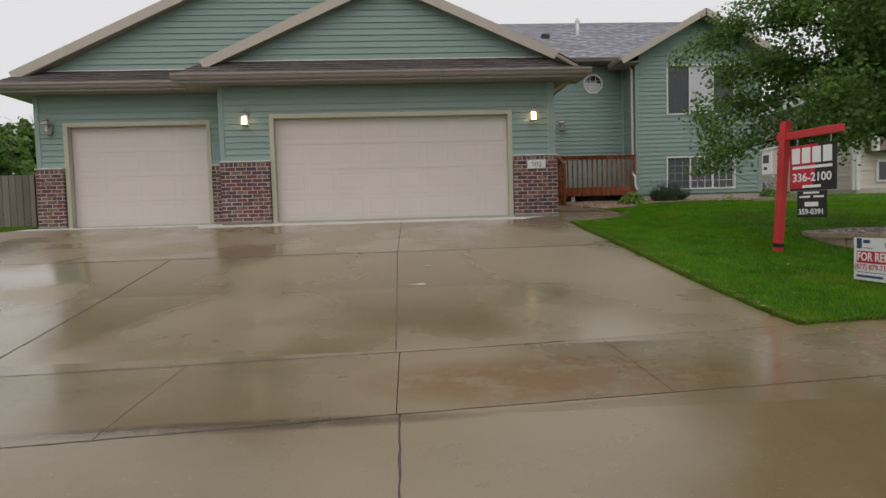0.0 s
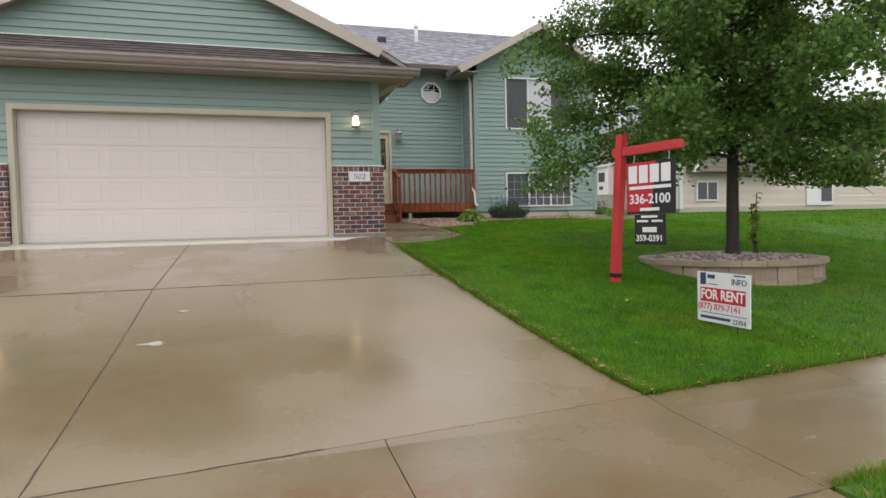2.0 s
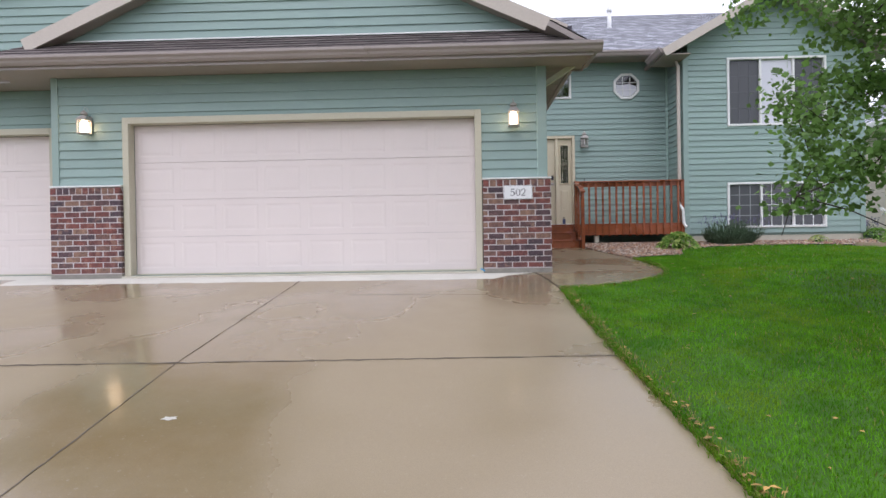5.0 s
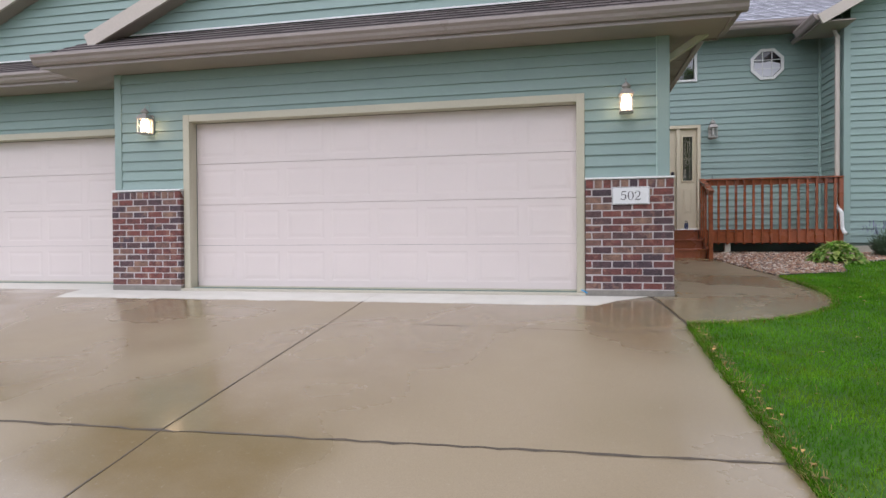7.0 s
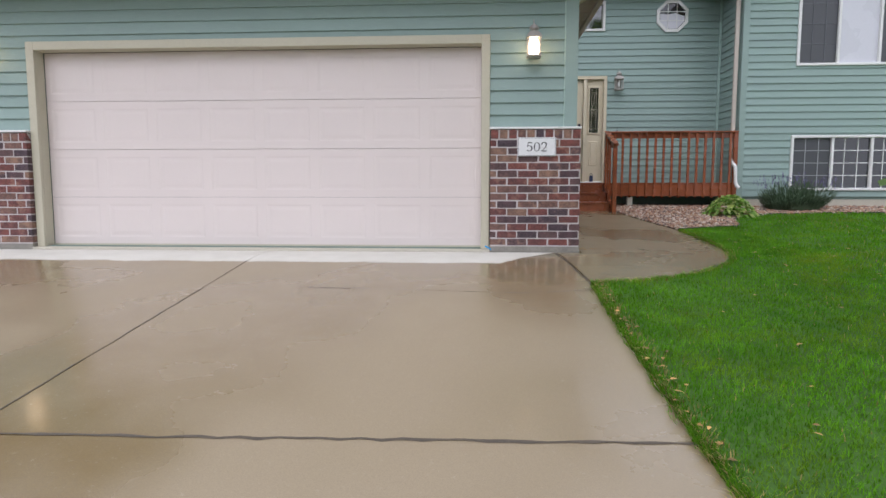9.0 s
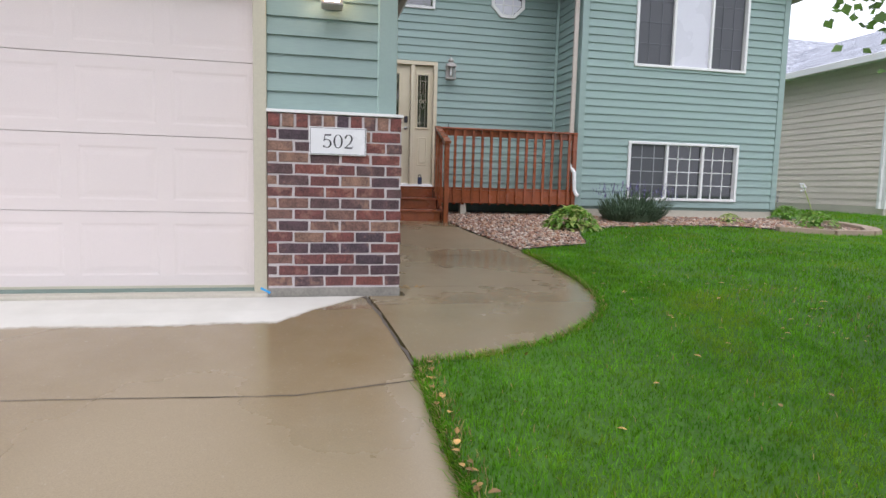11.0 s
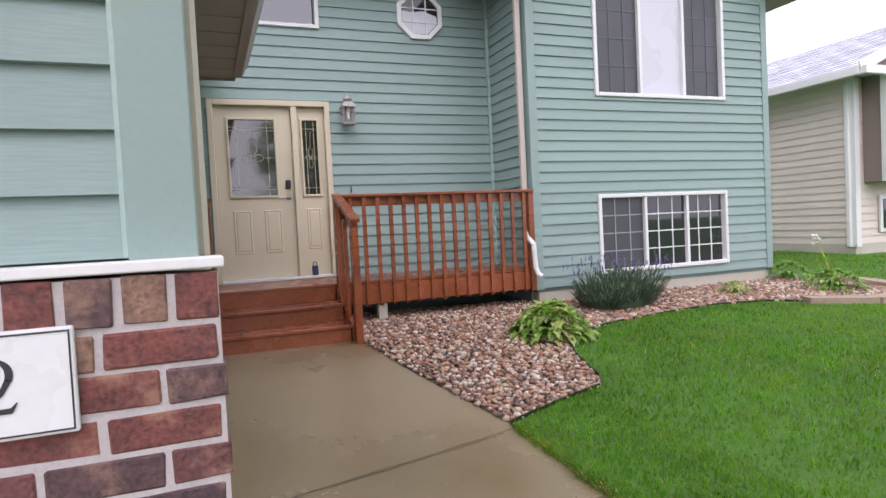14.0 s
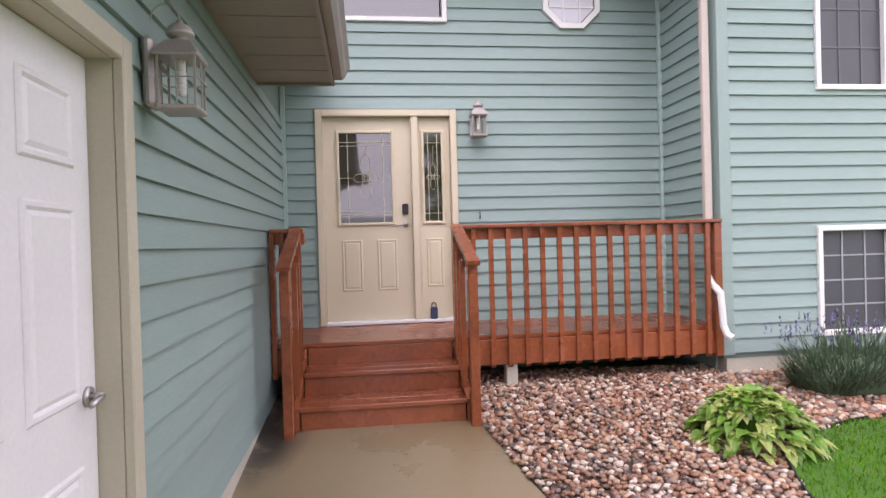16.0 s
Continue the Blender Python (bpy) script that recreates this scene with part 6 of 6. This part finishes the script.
# the maker's mark and small print as plain bars
for i in range(4):
    a = PX0 + 0.035 + i * 0.155
    part("mark_bar", bars(bmesh.new(), a, a + 0.125, PZ1 - 0.235, PZ1 - 0.035, -0.016), "lettering", panel)
part("print_bar", bars(bmesh.new(), PX0 + 0.045, PX0 + 0.63, PZ1 - 0.305, PZ1 - 0.268, -0.016), "lettering", panel)
part("print_bar", bars(bmesh.new(), PX0 + 0.20, PX0 + 0.47, PZ0 + 0.035, PZ0 + 0.07, -0.016), "lettering", panel)
words("phone_number", "336-2100", 0.152, "lettering", panel, pose((PX0 + PX1) / 2 - 0.005, -0.0165, PZ0 + 0.165, 90, 0, 0), 1.0, 0.003)
rider = part("rider_panel", box(bmesh.new(), 0.30, 0.735, -0.010, 0.010, z0 - 0.14, z0 + 0.20, 0.003), "black", sign, "black rider sign with white lettering")
for a, b, c in ((0.40, 0.63, 0.175), (0.34, 0.50, 0.125), (0.55, 0.70, 0.125), (0.42, 0.62, 0.03)):
    part("print_bar", bars(bmesh.new(), a, b, z0 + c - (0.030 if c < 0.1 else 0.012), z0 + c + (0.028 if c < 0.1 else 0.012), -0.0125), "lettering", rider)
words("rider_number", "359-0391", 0.10, "lettering", rider, pose(0.515, -0.0125, z0 - 0.07, 90, 0, 0), 1.0, 0.002)
fly = part("flyer_box", box(bmesh.new(), -0.15, 0.03, -0.15, -0.055, z0 + 0.44, z0 + 0.78, 0.01), "plastic", sign, "white plastic flyer box")
part("lid", beam(bmesh.new(), (-0.06, -0.17, z0 + 0.775), (-0.06, -0.045, z0 + 0.815), 0.20, 0.012), "plastic", fly)
for a, b, c, d in ((-0.12, -0.02, 0.60, 0.71), (-0.11, -0.05, 0.51, 0.55)):
    part("flyer_print", box(bmesh.new(), a, b, -0.1525, -0.1505, z0 + c, z0 + d), "screen", fly)

rent = empty("rent_sign", (2.64, -6.45, 0), "small white yard sign reading for rent on a wire stake", "yard sign", rz=-88)
RZ0, RZ1, RW = -0.81, -0.352, 0.62
rp = part("panel", box(bmesh.new(), 0, RW, -0.005, 0.005, RZ0, RZ1), "plastic", rent)
for x in (0.16, 0.47):
    part("wire_stake", tube(bmesh.new(), [(x, 0.008, g(-6.7) - 0.15), (x, 0.008, RZ0 + 0.3)], 0.005, 6), "darkmetal", rent)
part("red_band", box(bmesh.new(), 0.04, RW - 0.05, -0.0065, -0.0052, RZ0 + 0.185, RZ0 + 0.315), "sign_red", rp)
words("for_rent", "FOR RENT", 0.128, "lettering", rp, pose(RW / 2 - 0.005, -0.008, RZ0 + 0.25, 90, 0, 0), 1.0, 0.0025, 0.86)
words("phone_number", "(877) 879-7141", 0.082, "sign_red", rp, pose(RW / 2 - 0.045, -0.0075, RZ0 + 0.14, 90, 0, 0))
words("info", "INFO", 0.075, "navy", rp, pose(RW - 0.12, -0.0075, RZ1 - 0.075, 90, 0, 0))
words("code_number", "23354", 0.06, "ink", rp, pose(RW - 0.12, -0.0075, RZ0 + 0.035, 90, 0, 0))
for a, b, c, d in ((0.13, 0.22, 0.40, 0.435), (0.44, 0.57, 0.435, 0.447), (0.13, 0.26, 0.345, 0.352), (0.05, 0.58, 0.083, 0.089), (0.04, 0.40, 0.03, 0.055)):
    part("print_bar", box(bmesh.new(), a, b, -0.0068, -0.0052, RZ0 + c, RZ0 + d), "navy", rp)
part("company_mark", box(bmesh.new(), 0.04, 0.11, -0.0072, -0.0052, RZ0 + 0.34, RZ0 + 0.45), "navy", rp)

# ---- neighbour's house ----
NX, NY = 12.8, 6.75
nh = empty("neighbour_house", label="tan lap-sided neighbouring house with white trim", category="house")
wl = obox("wall", "tan", nh, NX, NX + 14, NY, NY + 13, 0.0, 3.85)
lap_wall(wl, "x", NX, -1, NY + 0.1, NY + 13, 0.55, 3.80, material="tan", expo=0.15)
lap_wall(wl, "y", NY, -1, NX + 0.1, NX + 14, 0.55, 3.80, material="tan", expo=0.15)
obox("corner_board", "vinyl", nh, NX - 0.04, NX + 0.10, NY - 0.06, NY + 0.10, 0.5, 3.8)
obox("foundation", "foundation", nh, NX - 0.02, NX + 14, NY - 0.02, NY + 13, 0.0, 0.55)
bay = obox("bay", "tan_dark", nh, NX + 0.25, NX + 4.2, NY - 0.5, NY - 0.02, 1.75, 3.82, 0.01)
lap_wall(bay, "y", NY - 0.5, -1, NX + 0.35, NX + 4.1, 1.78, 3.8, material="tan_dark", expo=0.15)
obox("corner_board", "vinyl", nh, NX + 0.20, NX + 0.36, NY - 0.56, NY - 0.4, 1.75, 3.8)


def simple_window(parent, x0, x1, z0, z1, y):
    wd = obox("window", "vinyl", parent, x0, x1, y - 0.05, y - 0.004, z0, z1, 0.01)
    obox("pane", "glass", wd, x0 + 0.08, (x0 + x1) / 2 - 0.03, y - 0.062, y - 0.052, z0 + 0.08, z1 - 0.08)
    obox("pane", "glass", wd, (x0 + x1) / 2 + 0.03, x1 - 0.08, y - 0.062, y - 0.052, z0 + 0.08, z1 - 0.08)
    return wd


simple_window(nh, NX + 0.62, NX + 2.5, 2.35, 3.62, NY - 0.52)
simple_window(nh, NX + 0.65, NX + 1.6, 0.75, 1.5, NY - 0.02)
simple_window(nh, NX + 7.6, NX + 9.0, 1.3, 2.9, NY - 0.02)
dr = obox("door", "white", nh, NX + 5.6, NX + 6.9, NY - 0.08, NY - 0.005, 0.55, 2.7, 0.01)
obox("dark_pane", "glass", dr, NX + 6.3, NX + 6.8, NY - 0.095, NY - 0.082, 0.7, 2.5)
obox("downspout", "vinyl", nh, NX - 0.10, NX - 0.02, NY + 0.03, NY + 0.11, 0.5, 3.7, 0.01)
rf = empty("roof")
rf.parent = nh
RH = 6.0
roof_plane("side", (NX - 0.5, NY - 0.5, 3.85), (NX - 0.5, NY + 13, 3.85), (NX + 3.2, NY + 13, 5.45), (NX + 3.2, NY - 0.5, 5.45), rf, "shingle_pale", 0.2)
roof_plane("side", (NX + 6.9, NY - 0.5, 3.85), (NX + 6.9, NY + 13, 3.85), (NX + 3.2, NY + 13, 5.45), (NX + 3.2, NY - 0.5, 5.45), rf, "shingle_pale", 0.2)
roof_plane("main", (NX - 0.5, NY + 3.0, 3.9), (NX + 15, NY + 3.0, 3.9), (NX + 15, NY + 8, 6.3), (NX + 2.5, NY + 8, 6.3), rf, "shingle_pale", 0.2)
roof_plane("main", (NX + 6.4, NY - 0.5, 3.85), (NX + 15, NY - 0.5, 3.85), (NX + 15, NY + 4, 5.4), (NX + 6.4, NY + 4, 5.4), rf, "shingle_pale", 0.2)
for x, s in ((NX - 0.52, 1), (NX + 6.9, -1)):
    part("rake_board", beam(bmesh.new(), (x, NY - 0.52, 3.85), (NX + 3.2, NY - 0.52, 5.42), 0.03, 0.2), "vinyl", nh)
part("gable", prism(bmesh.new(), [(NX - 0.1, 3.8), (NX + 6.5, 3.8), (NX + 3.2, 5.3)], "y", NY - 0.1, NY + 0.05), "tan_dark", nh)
obox("eave", "vinyl", nh, NX - 0.55, NX - 0.42, NY - 0.5, NY + 13, 3.72, 3.88, 0.01)
obox("eave", "vinyl", nh, NX - 0.5, NX + 14.5, NY - 0.62, NY - 0.5, 3.72, 3.88, 0.01)
obox("soffit", "vinyl", nh, NX - 0.5, NX + 14, NY - 0.5, NY + 13, 3.80, 3.84)
mt = empty("utility_meter", (NX - 0.03, NY + 6.0, 2.6), "small grey utility box on the neighbour's siding", "utility box")
part("box", box(bmesh.new(), -0.1, 0.02, -0.12, 0.12, -0.12, 0.12, 0.02), "pewter", mt)

# ---- fence and distance ----
fence = empty("fence", label="weathered grey wooden picket fence", category="fence", kind="structure")
for i in range(20):
    x = -10.75 - i * 0.15
    obox("picket", "fence", fence, x - 0.07, x + 0.07, 1.50, 1.52, -0.05, 1.22 + 0.02 * math.sin(i * 3.1), 0.004)
for z in (0.3, 0.95):
    obox("rail", "fence", fence, -13.9, -10.65, 1.53, 1.57, z, z + 0.09)
obox("post", "fence", fence, -10.72, -10.60, 1.50, 1.62, -0.1, 1.25, 0.006)
far = obox("far_house", "tan", None, -60, -42, 42, 52, 0.0, 3.2)
tagged(far, "distant grey-roofed house beyond the fence", "house")
rf2 = empty("roof")
rf2.parent = far
roof_plane("r", (-61, 41.5, 3.2), (-41, 41.5, 3.2), (-41, 47, 5.4), (-61, 47, 5.4), rf2, "shingle_grey", 0.5)
tree("far_tree", -18.5, 11.0, 0.3, 4.2, 2.6, "round green tree behind the fence", 31, 9000, 0.22, 0.9, 0.1, yellow=0.05)
tree("far_tree", -33, 40, 0.3, 9.5, 4.2, "dark conifer-like tree far behind the fence", 32, 9000, 0.4, 1.2, 0.2, yellow=0.02)
tree("far_tree", -27, 40, 0.3, 11, 4.0, "orange autumn tree far behind the fence", 33, 5000, 0.4, 2.0, 0.2, mats=("orange", "leaf_yellow"), yellow=0.3)
# what the window panes mirror from across the street
tree("street_tree", 12, -34, -1.6, 9, 4.0, "green street tree across the road", 41, 9000, 0.35, 2.0, 0.2)
tree("street_tree", -6, -36, -1.6, 10, 4.2, "green street tree across the road", 42, 9000, 0.35, 2.0, 0.2)
ah = obox("house_across", "tan", None, -4, 9, -44, -38, -1.7, 1.8)
tagged(ah, "tan house across the road, mirrored in the panes", "house")
rf3 = empty("roof")
rf3.parent = ah
roof_plane("r", (-5, -37.4, 1.8), (10, -37.4, 1.8), (10, -41, 4.0), (-5, -41, 4.0), rf3, "shingle_grey", 0.5)

# ---- lawn ----


rg = np.random.default_rng(77)
GYS = np.array([p[0] for p in PROFILE])
GZS = np.array([p[1] for p in PROFILE])
BLADES = {"grass": [], "dry_grass": []}


def poly_mask(x, y, poly):
    r = np.zeros(len(x), bool)
    for (a, b), (c, d) in zip(poly, poly[1:] + poly[:1]):
        if b != d:
            r ^= ((b > y) != (d > y)) & (x < (c - a) * (y - b) / (d - b) + a)
    return r


def sow(x0, x1, y0, y1, count, h, outline, w=0.0024, base=0.010):
    """Bent grass blades at random places inside the outline."""
    x, y = rg.uniform(x0, x1, count), rg.uniform(y0, y1, count)
    ok = poly_mask(x, y, outline) & ((x - RC[0]) ** 2 + (y - RC[1]) ** 2 > (RR + 0.05) ** 2)
    x, y = x[ok], y[ok]
    patch = np.sin(x * 1.3 + 0.7 * y) * np.sin(y * 1.1 - 0.4 * x + 1) + 0.5 * np.sin(3.1 * x) * np.sin(2.7 * y)
    rim = (y < -1.42) & (x - np.interp(y, [p[0] for p in DRIVE_R], [p[1] for p in DRIVE_R]) < 0.10)
    dry = rg.random(len(x)) < base + 0.25 * rim + 0.05 * (patch > 0.7)
    n = len(x)
    a, hh = rg.uniform(0, 6.283, n), h * rg.uniform(0.5, 1.25, n) * (1 + 0.12 * patch)
    lean = hh * rg.uniform(0.15, 0.9, n)
    ca, sa, z = np.cos(a), np.sin(a), np.interp(y, GYS, GZS)
    ww = w * rg.uniform(0.7, 1.4, n)
    pts = [(x - sa * ww, y + ca * ww, z), (x + sa * ww, y - ca * ww, z), (x + ca * lean * 0.4 + sa * ww * 0.8, y + sa * lean * 0.4 - ca * ww * 0.8, z + hh * 0.6),
           (x + ca * lean * 0.4 - sa * ww * 0.8, y + sa * lean * 0.4 + ca * ww * 0.8, z + hh * 0.6), (x + ca * lean, y + sa * lean, z + hh * 0.92)]
    v = np.stack([np.stack(p, 1) for p in pts], 1)
    BLADES["dry_grass"].append(v[dry])
    BLADES["grass"].append(v[~dry])


def fringe(pts, per_metre, h, spread=0.018, w=0.0024):
    """Ragged blades that lean out over a lawn edge."""
    for (x0, y0), (x1, y1) in zip(pts, pts[1:]):
        L_ = math.hypot(x1 - x0, y1 - y0)
        n = int(L_ * per_metre)
        if n < 1:
            continue
        t = rg.random(n)
        nx, ny = (y1 - y0) / L_, -(x1 - x0) / L_
        clump = 0.5 + 0.5 * np.sin((x0 + t * (x1 - x0)) * 23 + (y0 + t * (y1 - y0)) * 31) * np.sin(t * L_ * 11)
        off = rg.normal(0.0, spread, n) + 0.02 * clump
        x, y = x0 + t * (x1 - x0) + nx * off, y0 + t * (y1 - y0) + ny * off
        a = np.arctan2(ny, nx) + rg.normal(0, 1.0, n)
        hh = h * rg.uniform(0.5, 1.3, n)
        lean = hh * rg.uniform(0.5, 1.2, n)
        ca, sa, z = np.cos(a), np.sin(a), np.interp(y, GYS, GZS)
        ww = w * rg.uniform(0.7, 1.4, n)
        q = [(x - sa * ww, y + ca * ww, z), (x + sa * ww, y - ca * ww, z), (x + ca * lean * 0.5 + sa * ww * 0.8, y + sa * lean * 0.5 - ca * ww * 0.8, z + hh * 0.55),
             (x + ca * lean * 0.5 - sa * ww * 0.8, y + sa * lean * 0.5 + ca * ww * 0.8, z + hh * 0.55), (x + ca * lean, y + sa * lean, z + hh * 0.7)]
        v = np.stack([np.stack(p, 1) for p in q], 1)
        dry = rg.random(n) < 0.22
        BLADES["dry_grass"].append(v[dry])
        BLADES["grass"].append(v[~dry])


EDGE_D = [(x + 0.01, y) for y, x in DRIVE_R]
fringe(EDGE_D[::-1], 900, 0.055)
fringe(WALK_EDGE[8::-1], 900, 0.05)
fringe([(1.17, walk_top(1.17) + 0.02), (5, walk_top(5) + 0.02), (9, walk_top(9) + 0.02)], 500, 0.06)
fringe([(6, walk_low(6) - 0.02), (1.17, walk_low(1.17) - 0.02)], 600, 0.06)
FRONT = [(12.9, walk_top(12.9) + 0.02), (30, walk_top(30)), (30, 6.2), (12.9, 6.2), (12.9, 9), (8.6, 9), (8.8, 5.1), (9.3, 4.5), (9.36, 3.75), (8.85, 3.18), (8.1, 3.2), (7.35, 3.55)] + BED[10::-1] + WALK_EDGE[7:0:-1] + [(x, y) for y, x in DRIVE_R[::-1]] + [(1.17, -7.74)]
sow(0.86, 3.4, -8.0, 3.6, 200000, 0.046, FRONT)
sow(3.4, 9.5, -8.0, 4.9, 170000, 0.052, FRONT, 0.0032)
sow(9.5, 22.0, -8.0, 9.0, 90000, 0.06, FRONT, 0.005)
sow(1.1, 6.0, -12.9, -8.6, 60000, 0.05, [(1.17, walk_low(1.17) - 0.02), (1.28, -11.0), (1.92, -12.95), (6, -12.95), (6, walk_low(6) - 0.02)], 0.003)
sow(-14, -10.33, -8.8, 1.4, 24000, 0.055, [(-14, -8.9), (-10.34, -8.7), (-10.34, 1.4), (-14, 1.4)], 0.004)
for k, sets in BLADES.items():
    v = np.concatenate(sets)
    n = len(v)
    me = bpy.data.meshes.new("lawn_" + k)
    q = np.arange(n)[:, None] * 5
    me.from_pydata(v.reshape(-1, 3), [], np.concatenate([q + [[0, 1, 2]], q + [[0, 2, 3]], q + [[3, 2, 4]]]))
    me.materials.append(M[k])
    tagged(new("lawn_" + k, me), "short wet green lawn grass" if k == "grass" else "straw-coloured dry blades in the lawn", "grass", kind="stuff")

# fallen leaves on lawn and drive edge
v, f = [], []
rnd = random.Random(17)
for i in range(240):
    y = rnd.uniform(-7.8, 0.5)
    x = lerp(y, DRIVE_R) + (abs(rnd.gauss(0, 0.05)) if rnd.random() < 0.65 else rnd.uniform(0, 4)) if y < -1.42 else rnd.uniform(2.6, 5)
    leaf_mesh(v, f, (x, y, g(y) + rnd.uniform(0.02, 0.045)), (rnd.uniform(-1, 1), rnd.uniform(-1, 1), 0.15), rnd.uniform(0.025, 0.055), rnd.uniform(0.015, 0.033), 0.2, 0)
for i in range(26):
    leaf_mesh(v, f, (0.97 + abs(rnd.gauss(0, 0.12)), rnd.gauss(0.16, 0.02), g(0) + rnd.uniform(0.004, 0.015)), (rnd.uniform(-1, 1), rnd.uniform(-1, 1), 0.1), rnd.uniform(0.02, 0.05), rnd.uniform(0.008, 0.018), 0.1, 0)
tagged(loose("fallen_leaves", v, f, "fallen"), "small yellow and brown fallen leaves on the grass", "leaves", kind="stuff")
